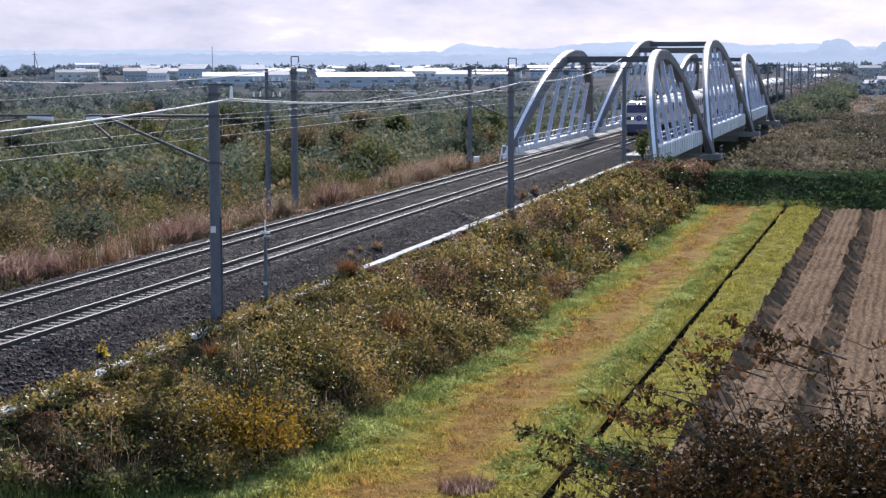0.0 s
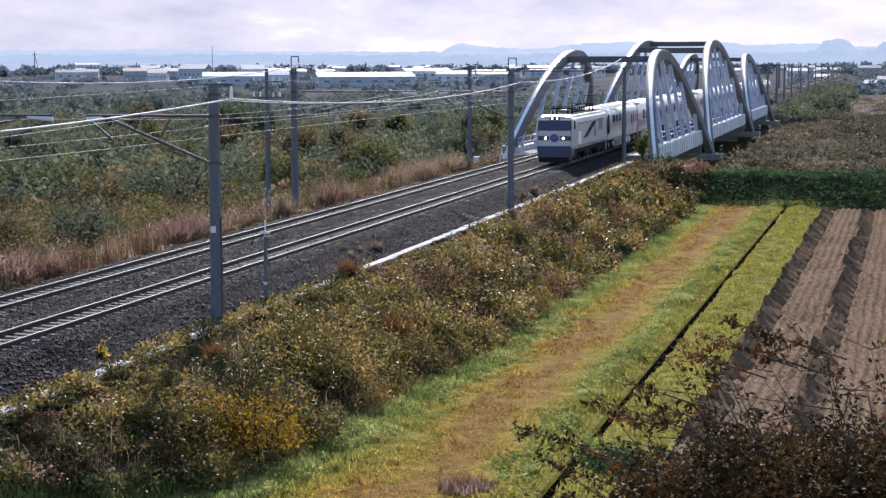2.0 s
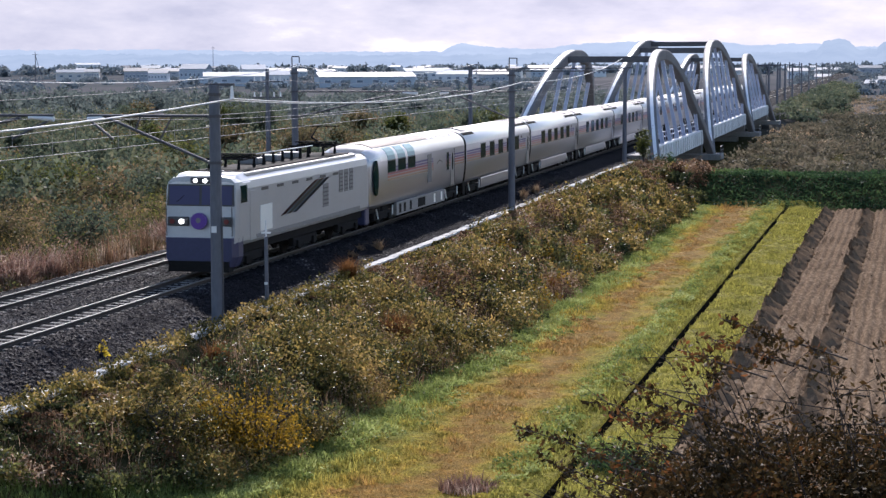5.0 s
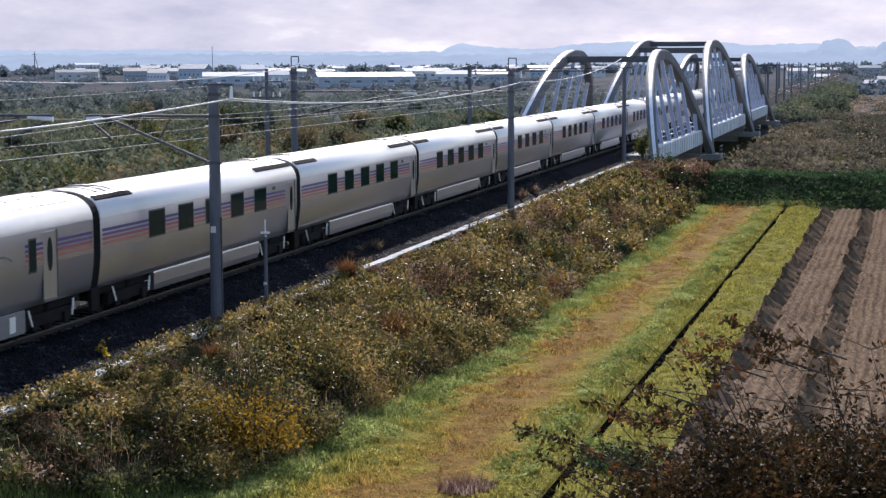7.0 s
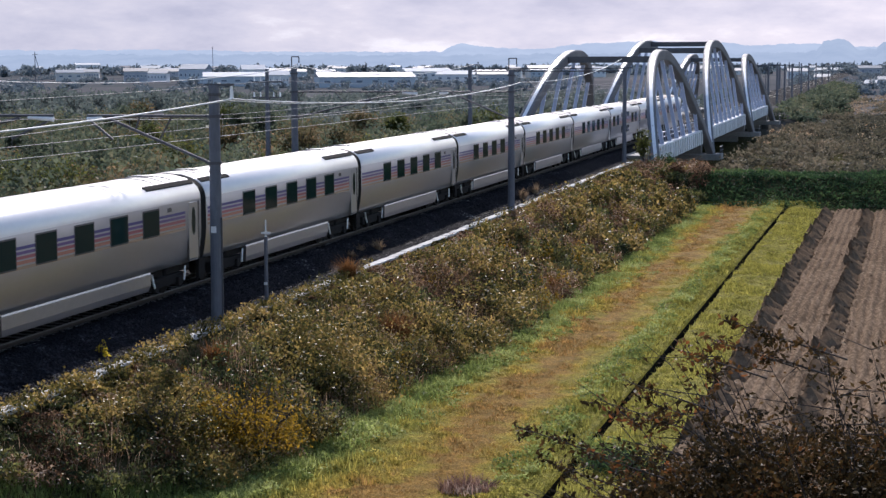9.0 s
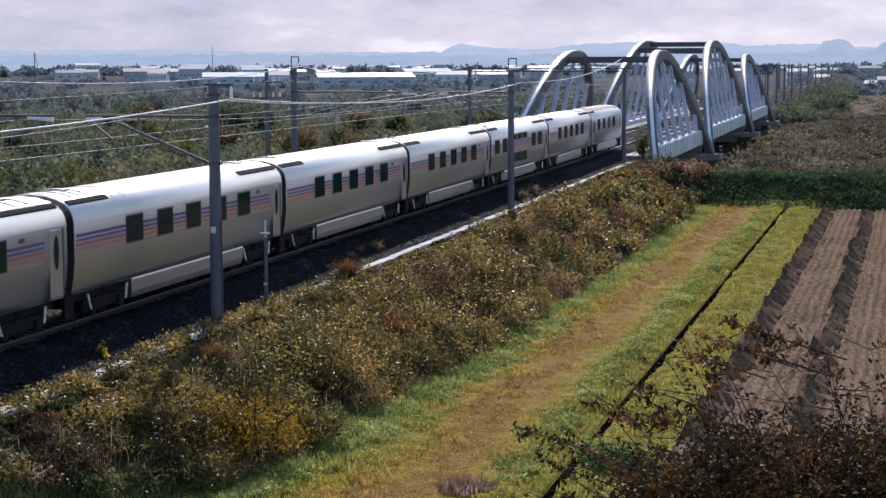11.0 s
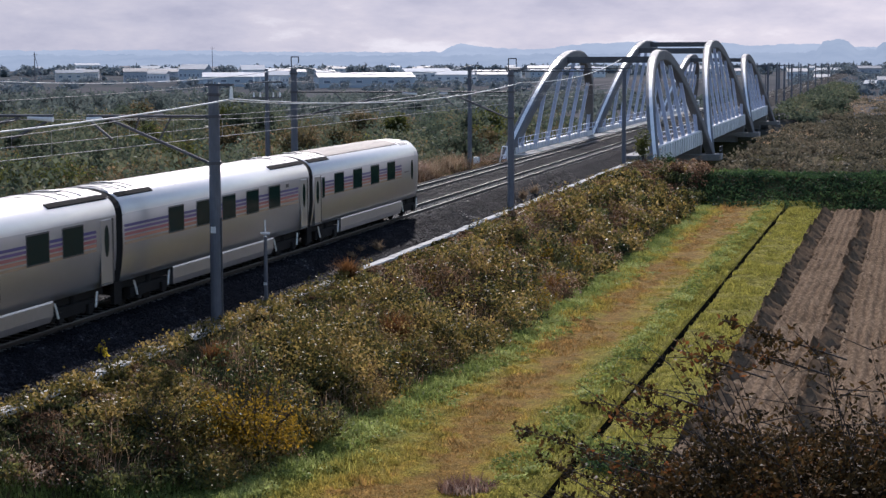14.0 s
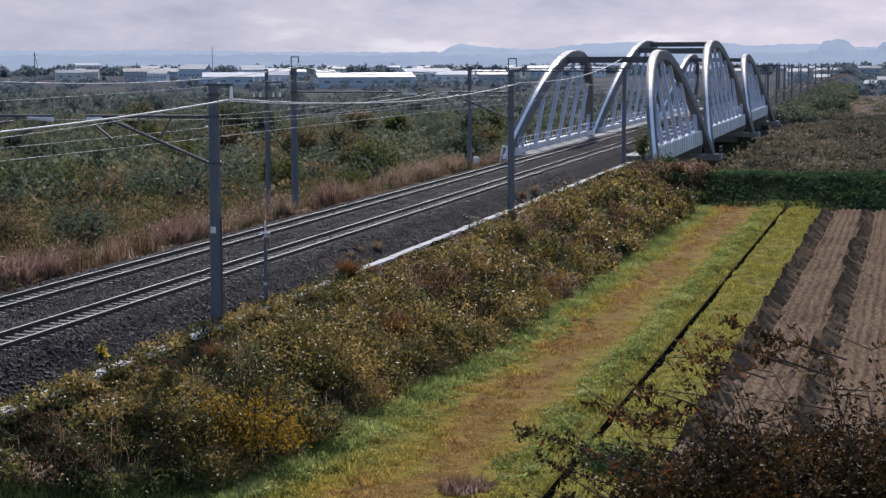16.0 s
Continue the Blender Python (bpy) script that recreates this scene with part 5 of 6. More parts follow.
x, y = scatter(5500, (-16, -7.6, -5, 112))
stuff("verge_grass", blade_mesh("verge_grass", np.stack([x, y, height(x, y)], 1), 0.55 * np.clip((-6.8 - x) / 2, 0.25, 1), 0.35, 0.03, M_BROWN), "dry brown grass beside the far track", "grass")
x, y = scatter(30000, (-13, -7.6, -5, 112))
stuff("verge_weeds", leaf_mesh("verge_weeds", np.stack([x, y, height(x, y) + rng.uniform(0, 0.5, len(x)) * np.clip((-7 - x) / 2, 0.2, 1)], 1), 0.07, M_BROWN, 0.5, 0.3), "low brown weeds beside the far track", "weeds")


# pale seed plumes nodding over the reeds
x, y = scatter(420, (-17, -8.0, -2, 112))
k = lumps(x, y, 0.35) > -0.1
x, y = x[k], y[k]
kk = np.repeat(np.arange(len(x)), 60)
c = np.stack([x[kk] + rng.normal(0, 0.35, len(kk)), y[kk] + rng.normal(0, 0.45, len(kk)), height(x[kk], y[kk]) + rng.uniform(0.5, 1.5, len(x))[kk] + rng.normal(0, 0.22, len(kk))], 1)
c[:, 2] = np.maximum(c[:, 2], height(c[:, 0], c[:, 1]) + 0.1)
stuff("reed_plumes", leaf_mesh("reed_plumes", c, 0.085, M_PINK, 0.28, 0.9), "pinkish seed plumes of the reeds beside the far track", "reeds")
x, y = scatter(130, (-12.5, -8.2, -2, 112))
kk = np.repeat(np.arange(130), 55)
bb = np.stack([x[kk] + rng.normal(0, 0.25, len(kk)), y[kk] + rng.normal(0, 0.3, len(kk)), height(x[kk], y[kk])], 1)
stuff("verge_reeds", blade_mesh("verge_reeds", bb, rng.uniform(0.5, 1.6, 130)[kk], 0.6, 0.035, M_BROWN), "feathery dry reeds along the far track", "reeds")


def reed_tuft(x, y, r, h, n, mat, name, label, category):
    a, q = rng.uniform(0, 2 * math.pi, n), r * rng.uniform(0, 1, n) ** 0.6
    b = np.stack([q * np.cos(a) * 0.6, q * np.sin(a) * 0.6, np.zeros(n)], 1)
    ob = solid(name, blade_mesh(name, b, h * rng.uniform(0.5, 1.05, n), 0.85 * h, 0.03 + 0.008 * h, mat), None, label, category, group="grass tufts")
    ob.location = (x, y, float(height(x, y)))
    return ob


PAMPAS = "feathery russet and pink reed clump beside the track"
for x, y, r, h, mat in ((-9.2, 15.5, 1.3, 1.9, M_PINK), (-8.9, 17.8, 1.1, 1.6, M_PINK), (-8.7, 32, 1.0, 1.5, M_PINK), (-8.9, 34.5, 1.3, 1.7, M_PINK), (-10.8, 36, 1.2, 2.0, M_PINK),
                        (-9.0, 58, 1.0, 1.6, M_PINK), (-9.4, 61, 1.2, 1.8, M_PINK), (-10.3, 66, 1.3, 1.8, M_STRAW), (-9.0, 75, 1.2, 1.9, M_STRAW), (-9.6, 80, 1.5, 2.1, M_STRAW),
                        (-9.3, 85, 1.4, 2.0, M_STRAW), (-9.2, 91, 1.5, 2.0, M_STRAW), (-9.8, 96, 1.4, 2.1, M_STRAW), (-11.5, 88, 1.6, 2.2, M_STRAW), (-9.4, 26, 0.9, 1.2, M_STRAW),
                        (-12.8, 22, 1.3, 1.6, M_STRAW), (-9.0, 49, 1.0, 1.5, M_STRAW), (-13.5, 29, 1.4, 1.7, M_PINK)):
    reed_tuft(x, y, r, h, 520, mat, "reed_clump", PAMPAS if mat is M_PINK else "pale dry reed clump beside the track", "reeds")
for x, y, r, h in ((2.1, 26.5, 0.30, 0.5), (2.5, 28.2, 0.35, 0.6), (2.3, 24.6, 0.25, 0.4), (2.9, 61.0, 0.35, 0.7), (2.7, 66.0, 0.35, 0.7)):
    reed_tuft(x, y, r, h, 130, M_STRAW, "grass_tuft", "thin pale grass tuft in the dark ballast", "grass tuft").location.z = -0.62
reed_tuft(14.5, -6.2, 1.3, 0.4, 520, M_PINK, "grass_tuft", "withered pinkish-brown grass tuft on the lane", "grass tuft")
for x, y, r, h in ((3.75, 19.2, 0.42, 0.95), (7.5, 12.5, 0.7, 1.25), (4.9, 1.0, 0.5, 0.8), (9.6, 33, 0.6, 0.8)):
    reed_tuft(x, y, r, h, 500, M_RUST, "grass_tuft", "russet-brown dry grass tuft on the slope", "grass tuft")


# single shrubs and saplings
def limbs(shape, base, spread, tall, count, thick, forks=4):
    """Stems that fan out of one foot and fork; returns the twig ends."""
    tips = []
    for i in range(count):
        a = 2 * math.pi * (i + rng.uniform(-0.3, 0.3)) / count
        end = Vector(base) + Vector((math.cos(a) * spread * rng.uniform(0.35, 1), math.sin(a) * spread * rng.uniform(0.35, 1), tall * rng.uniform(0.6, 1)))
        mid = Vector(base).lerp(end, 0.5) + Vector((0, 0, 0.12 * tall))
        shape.rod(base, mid, thick, thick * 0.65, 6).rod(mid, end, thick * 0.65, thick * 0.2, 5)
        for j in range(forks):
            s = mid.lerp(end, rng.uniform(0, 0.9))
            e = s + Vector((rng.normal(0, 0.4), rng.normal(0, 0.4), rng.uniform(0.1, 0.5))) * spread * 0.5
            shape.rod(s, e, thick * 0.3, thick * 0.1, 4)
            tips += [s.lerp(e, q) for q in (0.4, 0.7, 1.0)]
        tips += [mid.lerp(end, q) for q in (0.3, 0.6, 0.8, 1.0)]
    return np.array([tuple(t) for t in tips])


def shrub(name, at, spread, tall, mat, leaves, size, label, category="shrub", count=7, fuzz=0.3, group="", thick=0.022):
    s = thing(name, label, category, group, (at[0], at[1], float(height(*at)) if len(at) == 2 else at[2]))
    wood = Shape()
    tips = limbs(wood, (0, 0, -0.1), spread, tall, count, thick * tall + 0.01)
    part("trunk", wood, M_BARK, s, "dark thin stems")
    c = tips[rng.integers(0, len(tips), leaves)] + rng.normal(0, fuzz * spread * 0.5, (leaves, 3))
    c[:, 2] = np.maximum(c[:, 2] * rng.uniform(0.35, 1.05, leaves), 0.05)
    part("crown", leaf_mesh("crown", c, size, mat), None, s)
    return s


shrub("yellow_bush", (8.1, -4.6), 1.6, 2.1, M_YELLOW, 3000, 0.055, "leafy bush with yellow autumn leaves at the slope's foot")
shrub("yellow_bush", (7.1, -5.2), 1.0, 1.5, M_YELLOW, 1300, 0.05, "leafy bush with yellow autumn leaves at the slope's foot")
shrub("brown_bush", (6.4, -6.8), 1.3, 1.5, M_OLIVE, 1800, 0.05, "withered brown bush at the slope's foot")
shrub("grey_bush", (8.9, -1.6), 1.0, 1.4, M_OLIVE, 1900, 0.05, "grey-green leafy bush at the slope's foot")
shrub("green_plant", (18.0, -3.6, -3.2), 1.0, 0.75, M_LEVEE, 2200, 0.055, "lush green leafy plant beside the ditch", "plant", 8)
shrub("green_plant", (17.3, -1.9, -3.2), 1.0, 0.55, M_VERGE, 2000, 0.05, "lush green leafy plant beside the ditch", "plant", 8)
shrub("yellow_sapling", (2.55, -2.4, -0.75), 0.25, 0.75, M_GOLD, 80, 0.055, "tiny sapling with bright yellow leaves in the ballast", "sapling", 4, 0.4)
shrub("dark_bush", (6.0, 110.5), 1.4, 1.9, M_LEVEE, 2400, 0.12, "rounded dark green bush beside the bridge end")
shrub("dark_bush", (7.6, 112.5), 1.5, 1.6, M_LEVEE, 2200, 0.12, "rounded dark green bush beside the bridge end")
shrub("slope_bush", (6.3, 72.0), 0.8, 1.0, M_LEVEE, 1200, 0.09, "small dark green bush on the slope")
shrub("sapling", (4.3, 109.5), 0.65, 3.4, M_GREEN, 800, 0.11, "slender leafy sapling beside the bridge end", "sapling", 6, 0.6, "", 0.005)
for k in range(46):
    y = rng.uniform(35, 260)
    x = 24.84 - math.tan(radians(rng.uniform(13.5 - 1.5, 13.48 + 14.5))) * (y + 52)
    if x > -14:
        continue
    big = rng.uniform(0.8, 1.25)
    shrub("willow_tree", (x, y), 2.2 * big, (2.6 + y * 0.008) * big, (M_WOODS, M_GREEN, M_SCRUB)[k % 3], 2600, 0.07 + 0.0007 * y, "rounded willow bush on the wet plain", "tree", 7, 0.42, "willows")
for k in range(14):
    d = rng.uniform(380, 520)
    a = radians(13.48 + rng.uniform(4.5, 14))
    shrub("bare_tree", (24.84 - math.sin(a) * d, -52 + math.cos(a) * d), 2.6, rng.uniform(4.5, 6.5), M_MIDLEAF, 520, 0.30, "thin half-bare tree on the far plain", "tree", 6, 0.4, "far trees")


def foreground_bush():
    """The tall autumn shrub on the slope below the camera."""
    ground = 0.5
    s = thing("autumn_bush", "tall tangled bush with brown and rust-coloured autumn leaves", "bush", at=(24.4, -30.5, ground))
    wood, tips, twigs = Shape(), [], []
    for i in range(92):
        tx = rng.uniform(-3.2, 3.4)
        reach = np.interp(tx, [-3.75, -2.7, -1.8, -1.25, -0.6, 0.6, 3.4], [2.9, 3.4, 4.05, 4.45, 4.2, 3.9, 3.9]) * rng.uniform(0.72, 1.03)
        end = Vector((tx, rng.uniform(-1.2, 1.2), reach))
        base = Vector((tx * 0.35 + 0.8 + rng.normal(0, 0.4), rng.normal(0, 0.4), -0.2))
        mid = base.lerp(end, 0.55) + Vector((0, 0, 0.35))
        wood.rod(base, mid, 0.020, 0.011, 6).rod(mid, end, 0.011, 0.003, 5)
        for j in range(9):
            p = mid.lerp(end, rng.uniform(-0.3, 0.98)) if rng.uniform() < 0.7 else base.lerp(mid, rng.uniform(0.5, 1))
            e = p + Vector((rng.normal(-0.1, 0.42), rng.normal(0, 0.4), rng.uniform(-0.05, 0.4)))
            wood.rod(p, e, 0.007, 0.0025, 4)
            twigs.append((p, e))
        twigs.append((mid, end))
    for x0, z0 in ((-3.75, 3.15), (-3.45, 2.75), (-3.3, 2.4), (-2.75, 3.5), (-2.5, 3.75), (-1.9, 4.15), (-1.35, 4.5), (-1.0, 4.4), (-1.6, 4.3), (-1.15, 4.2), (-2.2, 3.5), (-3.0, 2.9)):
        p, e = Vector((x0 + 1.1, -0.4, z0 - 0.35)), Vector((x0, -0.5, z0))
        wood.rod(p, e, 0.012, 0.003, 5)
        twigs += [(p, e)] * 4
        for j in range(5):
            a = p.lerp(e, 0.2 + 0.15 * j)
            b = a + Vector((rng.uniform(-0.4, -0.1), rng.uniform(-0.2, 0.2), rng.uniform(-0.25, 0.2)))
            wood.rod(a, b, 0.005, 0.002, 4)
            twigs.append((a, b))
    part("stem", wood, M_BARK, s, "dark bare twigs and stems")
    for p, e in twigs:
        m = 16 if rng.uniform() < 0.68 else 2
        for q in rng.uniform(0.15, 1.0, m):
            tips.append(tuple(p.lerp(e, q) + Vector(rng.normal(0, 0.035, 3))))
    part("outer_foliage", leaf_mesh("outer_foliage", np.array(tips), 0.044, M_BUSH, 0.45), None, s, "brown and rust-coloured leaves")
    n = 36000
    tx = rng.uniform(-2.8, 3.0, n)
    tz = rng.uniform(0.3, 1, n) ** 0.7 * np.interp(tx, [-3.0, -2.2, -1.2, 0, 3.8], [1.9, 2.5, 3.0, 3.1, 3.2])
    c = np.stack([tx, rng.normal(0, 0.7, n), tz], 1) + 0.10 * unit(n)
    part("inner_foliage", leaf_mesh("inner_foliage", c, 0.040, M_BUSH, 0.5), None, s, "dense brown inner foliage")
    return s


foreground_bush()

# loose stones of the ballast, proud of the bed
n = 62000
y = -16 + 100 * rng.uniform(0, 1, n) ** 1.5
x = rng.uniform(-6.3, 3.2, n)
bx, bz = [p[0] for p in bed], [p[1] for p in bed]
keep = (np.abs(np.abs(x) - 0.5665) > 0.12) & (np.abs(np.abs(x - FAR) - 0.5665) > 0.12)
between = (y + 18.3) % 0.6
keep &= ((np.abs(x) > 1.04) & (np.abs(x - FAR) > 1.04)) | (np.abs(between - 0.3) > 0.17)
x, y = x[keep], y[keep]
n = len(x)
c = np.stack([x, y, np.interp(x, bx, bz) + 0.015], 1)
s = rng.uniform(0.028, 0.058, (n, 1))
axes = [unit(n) * 0.45 + np.array([a]) for a in ((1, 0, 0), (0, 1, 0), (0, 0, 0.8))]
v = np.stack([c + axes[0] * s, c - axes[0] * s, c + axes[1] * s, c - axes[1] * s, c + axes[2] * s], 1).reshape(-1, 3)
k = 5 * np.arange(n)[:, None]
f = np.concatenate([k + q for q in ([0, 2, 4], [2, 1, 4], [1, 3, 4], [3, 0, 4])], 1).reshape(-1, 3)
M_STONE = leafy("loose_stones", [(0.2, (0.008, 0.008, 0.011)), (0.6, (0.020, 0.020, 0.025)), (0.9, (0.075, 0.075, 0.085)), (1.0, (0.22, 0.22, 0.22))], 0.6, 0.0, rough=0.7)
stuff("ballast_stones", raw_mesh("ballast_stones", v, f, M_STONE), "loose dark crushed stones on the track bed", "stones")

M_SOILCLOD = leafy("dark_clods", [(0.2, (0.05, 0.034, 0.022)), (0.7, (0.12, 0.08, 0.05)), (0.95, (0.22, 0.15, 0.10))], 0.5, 0.1)
# rows of dark heaped crop remains along the furrows
M_HEAP = plain("heaped_soil", (0.155, 0.105, 0.066), 0.95, 0, 0.4, 3, 0.6, spec=0.0)


def mound_mesh(seed):
    """A leaning heap of earth and stalks with a ragged crest and foot."""
    r = np.random.default_rng(seed)
    rings = []
    for q, (grow, rise) in enumerate(((1.0, -0.12), (0.82, 0.06), (0.52, 0.25), (0.24, 0.42), (0.03, 0.50))):
        ring_ = []
        for i in range(12):
            a = 2 * math.pi * i / 12
            w = grow * r.uniform(0.8, 1.2)
            ring_.append((0.62 * w * math.cos(a) - 0.10 * q, 0.85 * w * math.sin(a) + 0.08 * q, rise * r.uniform(0.85, 1.15)))
        rings.append(ring_)
    return Shape().sweep(rings).mesh("soil_mound", M_HEAP)


MOUNDS = [mound_mesh(q) for q in range(6)]
for row in range(4):
    y = 2.0
    while y < 86.8:
        h = solid("soil_mound", MOUNDS[int(rng.integers(0, 6))], None, "low ragged mound of earth and stalks on the brown field", "soil mound", group="soil mounds in rows")
        h.location = (furrow_x(row, y) + rng.normal(0, 0.08), y, -3.24)
        h.rotation_euler = (0, 0, rng.uniform(-0.5, 0.5))
        h.scale = (rng.uniform(0.75, 1.0), rng.uniform(0.75, 1.0), rng.uniform(0.75, 1.15))
        y += rng.uniform(1.8, 2.5)
n = 2200
kf = rng.integers(0, 4, n)
y = rng.uniform(-6, 87, n)
x = furrow_x(kf, y) + rng.normal(0.0, 0.4, n)
stuff("field_clods", leaf_mesh("field_clods", np.stack([x, y, field_height(x, y) + 0.02 + rng.uniform(0, 0.08, n)], 1), 0.06, M_SOILCLOD, 0.6), "clods and crop remains along the furrows", "clods")


# ---- the plain and the town beyond ----
# building colours are greyed and blued to carry the haze over the town
M_WALLS = [plain(n, c, 0.8, 0, 0.12, 0.4, 0) for n, c in (("pale_wall", (0.62, 0.65, 0.69)), ("bluish_wall", (0.40, 0.47, 0.55)), ("grey_wall", (0.36, 0.39, 0.44)), ("cream_wall", (0.55, 0.54, 0.53)))]
M_ROOFS = [plain(n, c, r, 0, 0.12, 0.3, 0, (1, 1, 1), 0.1) for n, c, r in (("white_roof", (0.47, 0.49, 0.52), 0.8), ("blue_roof", (0.20, 0.25, 0.31), 0.6), ("grey_roof", (0.24, 0.26, 0.29), 0.6), ("brown_roof", (0.18, 0.18, 0.20), 0.6))]
M_PANE = glassy("far_pane", (0.16, 0.20, 0.26), 0.1)


def building(bearing, dist, wide, tall, deep, wall, roof, label, category, pitch=0.18, panes=6):
    """bearing: degrees to the left of the track's line, from the camera."""
    a = radians(bearing)
    x, y = 24.84 - math.sin(a) * dist, -52 + math.cos(a) * dist
    b = thing("warehouse" if category == "warehouse" else "house", label, category, "buildings of the town", (x, y, -4.4))
    b.rotation_euler = (0, 0, a + rng.uniform(-0.25, 0.25))
    part("wall", Shape().box(-wide / 2, wide / 2, 0, deep, 0, tall), M_WALLS[wall], b)
    h = min(deep * pitch, 2.2 if tall < 7 else 3.0)
    part("roof", Shape().sweep([[(x, -0.5, tall), (x, deep / 2, tall + h), (x, deep + 0.5, tall), (x, deep + 0.5, tall - 0.15), (x, -0.5, tall - 0.15)] for x in (-wide / 2 - 0.5, wide / 2 + 0.5)]), M_ROOFS[roof], b)
    for i in range(panes):
        cx = wide * ((i + 0.5) / panes - 0.5)
        w = part("window", Shape().box(cx - wide / panes * 0.22, cx + wide / panes * 0.22, -0.12, 0.1, tall * 0.45, tall * 0.72), M_WALLS[0], b)
        part("pane", Shape().box(cx - wide / panes * 0.19, cx + wide / panes * 0.19, -0.16, -0.05, tall * 0.49, tall * 0.69), M_PANE, w)
    return b


def bear(px):
    return 13.48 - math.degrees(math.atan((px - 784) / 3238.65))


for px0, px1, d, tall, deep, wall, roof, label, cat in (
        (565, 735, 900, 5.6, 26, 1, 2, "long low pale-blue warehouse on the plain", "warehouse"),
        (362, 505, 980, 5.5, 40, 1, 0, "wide warehouse with a bright white roof", "warehouse"),
        (430, 470, 1180, 8.5, 20, 0, 0, "white industrial hall on the plain", "warehouse"),
        (476, 512, 930, 6.5, 14, 0, 0, "small white hall on the plain", "warehouse"),
        (318, 364, 1150, 9.0, 18, 1, 1, "blue-grey hall on the plain", "warehouse"),
        (718, 800, 1250, 6.5, 30, 0, 0, "long hall with a white roof", "warehouse"),
        (770, 862, 1080, 5.5, 30, 0, 0, "long hall with a white roof", "warehouse"),
        (845, 905, 1000, 6.0, 16, 2, 2, "grey shed with dark bays", "warehouse"),
        (222, 262, 1200, 7.5, 12, 2, 3, "dark farmhouse among trees", "house"),
        (262, 296, 1230, 6.0, 10, 0, 2, "pale farmhouse among dark trees", "house"),
        (283, 318, 1700, 6.0, 16, 0, 0, "far white hall on the plain", "warehouse"),
        (105, 150, 2000, 5.5, 20, 0, 0, "far white greenhouse on the plain", "warehouse"),
        (138, 180, 2900, 11, 40, 0, 0, "far white hall on the plain", "warehouse"),
        (150, 176, 1500, 6.0, 12, 3, 2, "far pale house on the plain", "house"),
        (1020, 1070, 1500, 6.5, 20, 0, 0, "far white hall on the plain", "warehouse"),
        (935, 985, 1450, 7.0, 20, 3, 2, "far pale building on the plain", "house"),
        (1392, 1425, 1300, 5.5, 14, 0, 2, "far white hall on the plain", "warehouse"),
        (1438, 1462, 1000, 4.0, 9, 0, 2, "far white house on the plain", "house"),
        (1527, 1545, 780, 3.2, 8, 0, 1, "far white house on the plain", "house"),
        (1552, 1580, 860, 4.0, 8, 0, 2, "far white house on the plain", "house"),
        (1210, 1235, 1700, 7.0, 20, 0, 0, "far white hall on the plain", "warehouse")):
    mid = (px0 + px1) / 2
    building(bear(mid), d, (px1 - px0) / 3238.65 * d, tall, deep, wall, roof, label, cat)
for k in range(44):
    px = rng.uniform(10, 1040) if k < 36 else rng.uniform(1200, 1560)
    d = rng.uniform(1300, 2900)
    building(bear(px), d, rng.uniform(9, 26), rng.uniform(4, 7.5), rng.uniform(9, 16), int(rng.integers(0, 4)), int(rng.choice([0, 1, 2, 2, 3])),
             "far low building of the town", "house", 0.22, 3)


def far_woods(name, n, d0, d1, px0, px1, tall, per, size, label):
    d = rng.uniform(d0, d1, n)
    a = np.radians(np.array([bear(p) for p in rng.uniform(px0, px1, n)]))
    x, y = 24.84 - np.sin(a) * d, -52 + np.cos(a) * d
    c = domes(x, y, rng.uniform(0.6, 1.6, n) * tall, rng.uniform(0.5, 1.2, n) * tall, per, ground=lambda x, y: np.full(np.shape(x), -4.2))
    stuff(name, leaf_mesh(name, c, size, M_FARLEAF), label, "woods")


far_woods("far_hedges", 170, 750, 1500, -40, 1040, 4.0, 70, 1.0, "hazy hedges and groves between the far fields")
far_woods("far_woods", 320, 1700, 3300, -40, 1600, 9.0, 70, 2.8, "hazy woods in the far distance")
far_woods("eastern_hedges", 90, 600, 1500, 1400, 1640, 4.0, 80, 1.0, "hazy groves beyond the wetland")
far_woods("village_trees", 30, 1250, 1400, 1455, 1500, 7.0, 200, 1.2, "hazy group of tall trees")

# poles on the plain
for px, d, tall in ((65, 640, 16.5), (378, 1050, 22), (1352, 520, 9), (1375, 640, 10)):
    a = radians(bear(px))
    p = thing("utility_pole", "thin dark pole standing on the far plain", "utility pole", "far poles", (24.84 - math.sin(a) * d, -52 + math.cos(a) * d, -4.4))
    part("shaft", Shape().rod((0, 0, -0.5), (0, 0, tall), 0.22, 0.12, 8), M_POLE, p)
    part("crossarm", Shape().box(-1.0, 1.0, -0.06, 0.06, tall - 1.0, tall - 0.88), M_STEEL, p)
    if px == 65:
        part("stay", Shape().rod((0, 0, tall - 1), (4.5, 0, 0), 0.1, sides=6), M_POLE, p)


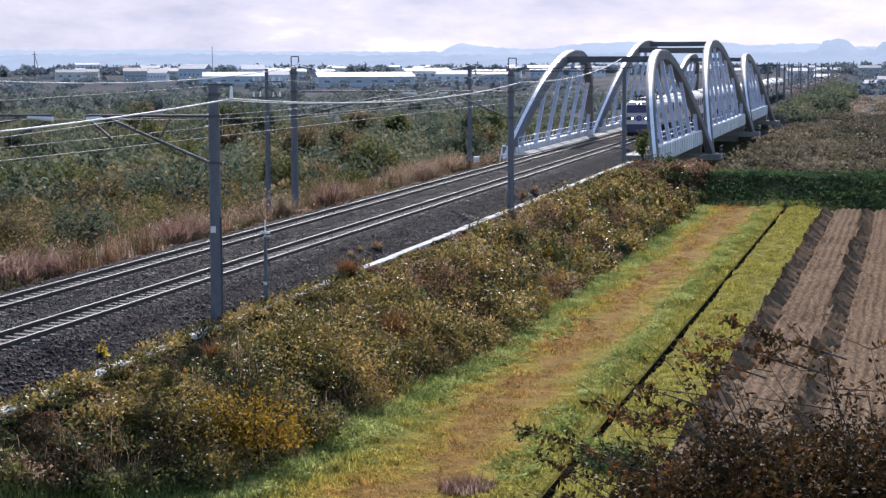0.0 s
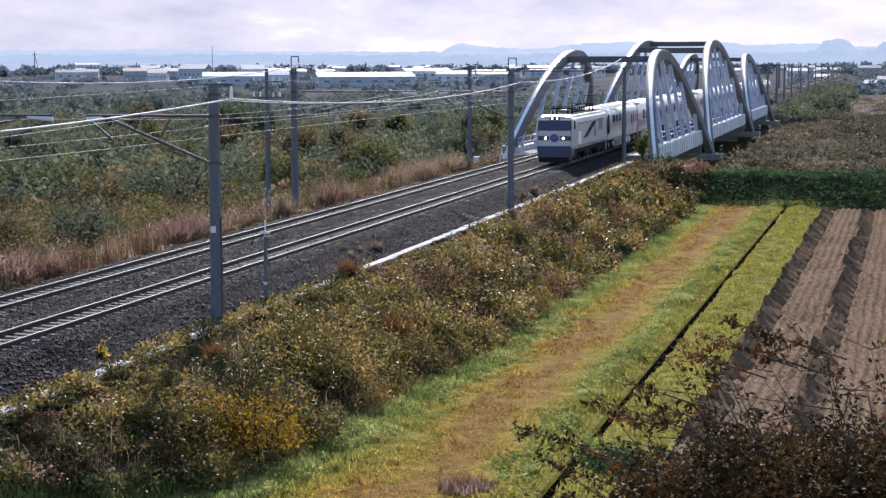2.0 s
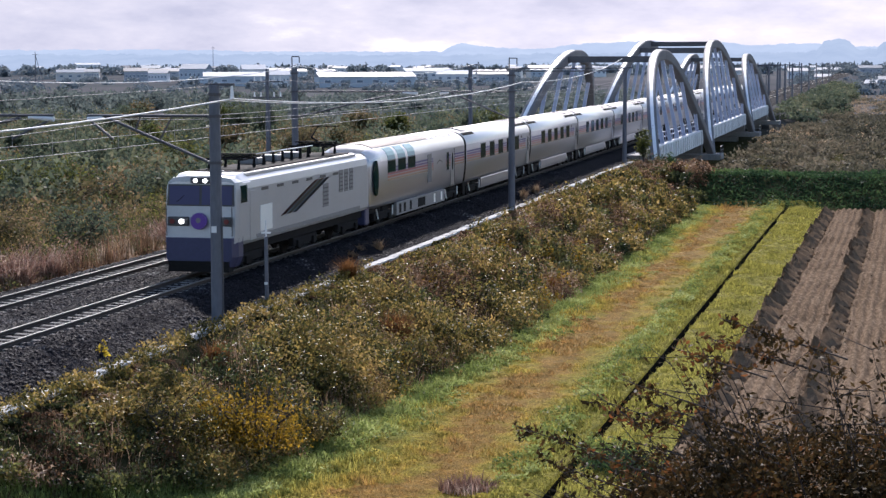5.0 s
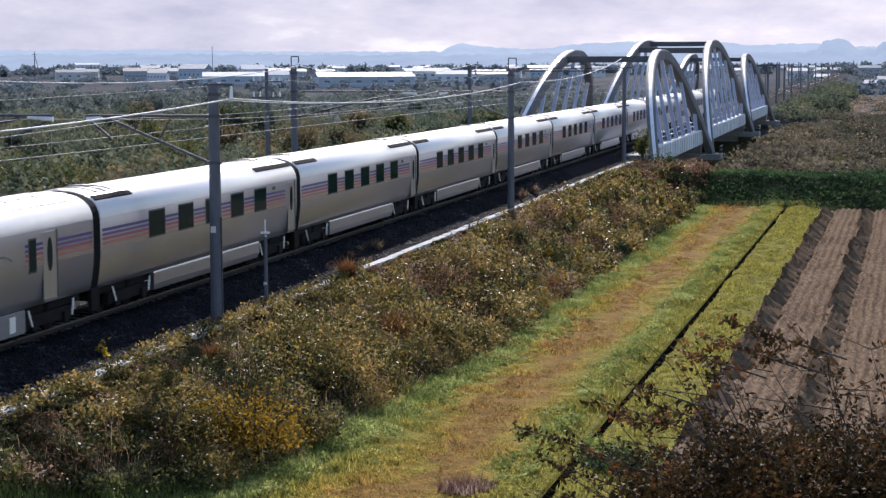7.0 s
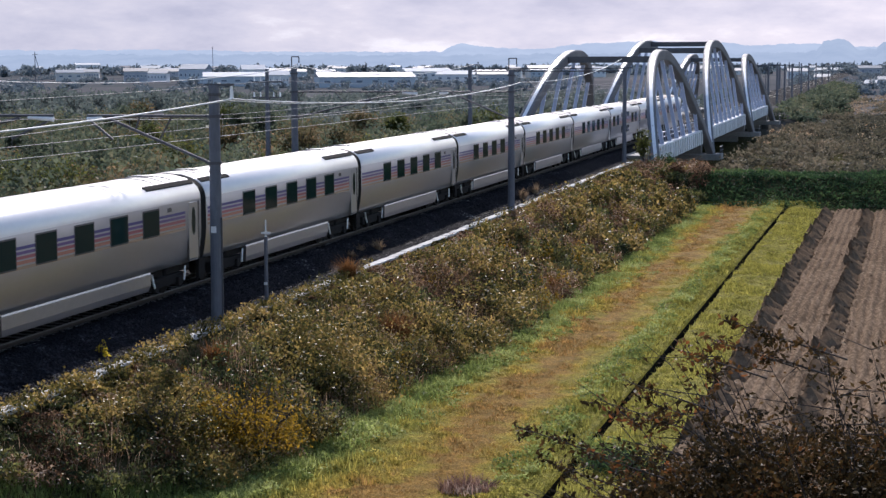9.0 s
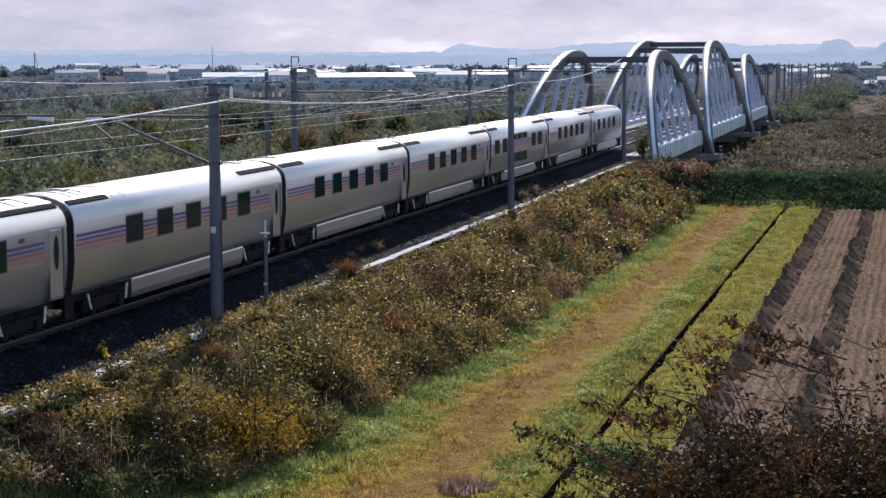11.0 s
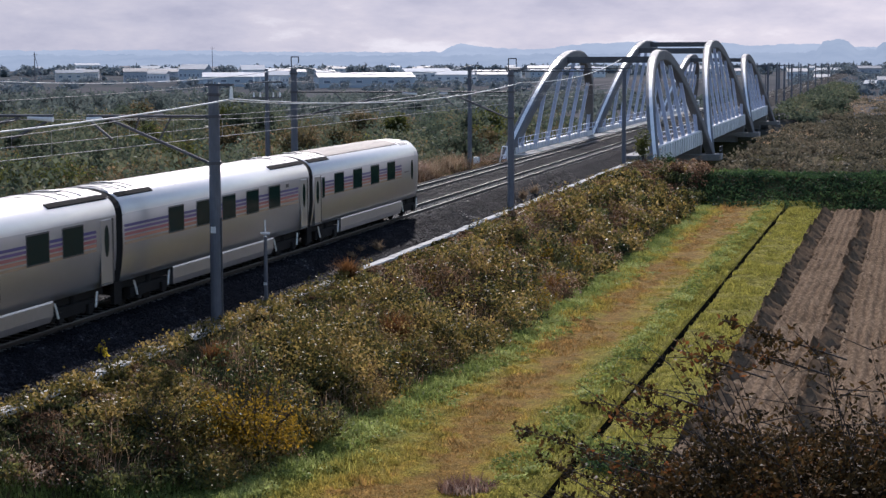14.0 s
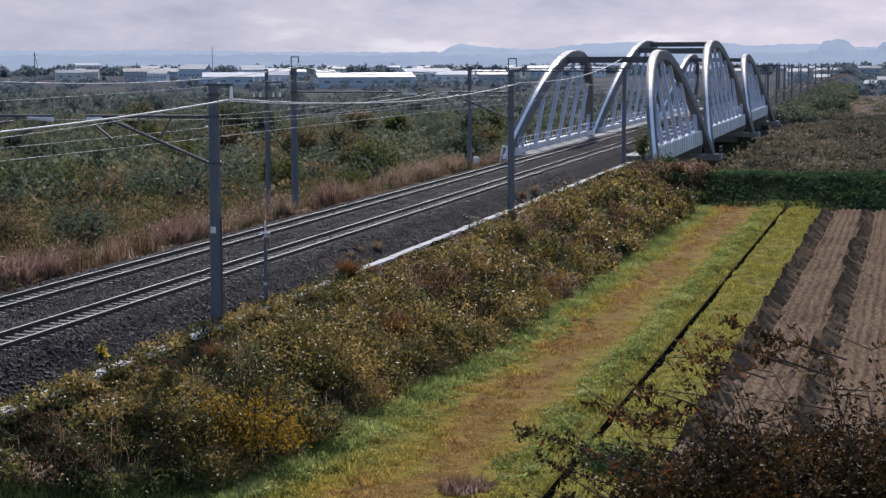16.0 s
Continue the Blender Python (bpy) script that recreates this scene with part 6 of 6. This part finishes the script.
# hills on the horizon: a far backdrop, its haze painted as a bluish glow
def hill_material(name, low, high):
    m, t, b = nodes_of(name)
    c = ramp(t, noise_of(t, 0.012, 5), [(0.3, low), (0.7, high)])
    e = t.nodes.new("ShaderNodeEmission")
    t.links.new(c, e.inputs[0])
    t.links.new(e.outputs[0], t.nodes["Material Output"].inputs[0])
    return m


def hills(dist, outline, amp, seed, mat, label):
    pxs = np.linspace(-60, 1630, 420)
    base = np.interp(pxs, [p for p, _ in outline], [108 - q for _, q in outline])
    crest, foot, back = [], [], []
    for i, px in enumerate(pxs):
        a = radians(bear(px))
        rough = sum(math.sin(px * f + seed * f * 9) * w for f, w in ((0.05, 1.0), (0.13, 0.7), (0.31, 0.5), (0.71, 0.6), (1.3, 0.6))) * amp
        z = 7.92 + (base[i] + rough) / 3238.65 * dist
        ux, uy = -math.sin(a), math.cos(a)
        crest.append((24.84 + ux * dist, -52 + uy * dist, z))
        foot.append((24.84 + ux * (dist - 250), -52 + uy * (dist - 250), -6))
        back.append((24.84 + ux * (dist + 150), -52 + uy * (dist + 150), -6))
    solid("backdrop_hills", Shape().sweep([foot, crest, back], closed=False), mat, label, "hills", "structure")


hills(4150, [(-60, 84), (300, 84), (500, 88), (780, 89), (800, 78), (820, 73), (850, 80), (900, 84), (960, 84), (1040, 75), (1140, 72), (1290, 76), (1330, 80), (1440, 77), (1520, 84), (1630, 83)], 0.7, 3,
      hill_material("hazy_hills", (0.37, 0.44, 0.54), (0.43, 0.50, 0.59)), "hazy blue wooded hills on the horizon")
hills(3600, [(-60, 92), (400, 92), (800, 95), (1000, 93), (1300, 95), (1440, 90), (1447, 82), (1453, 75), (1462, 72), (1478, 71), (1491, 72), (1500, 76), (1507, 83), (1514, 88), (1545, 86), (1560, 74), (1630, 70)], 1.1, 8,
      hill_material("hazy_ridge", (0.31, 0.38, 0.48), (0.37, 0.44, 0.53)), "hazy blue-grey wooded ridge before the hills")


def motions():
    """The train runs towards the camera at 25.47 m/s along its straight track."""
    for car, place in TRAIN:
        rows = []
        for k in range(33):
            t = 0.5 * k
            rows.append((t, pose(0, place + 25.47 * (7.0 - t), 0)))
        walk(car, rows)


motions()
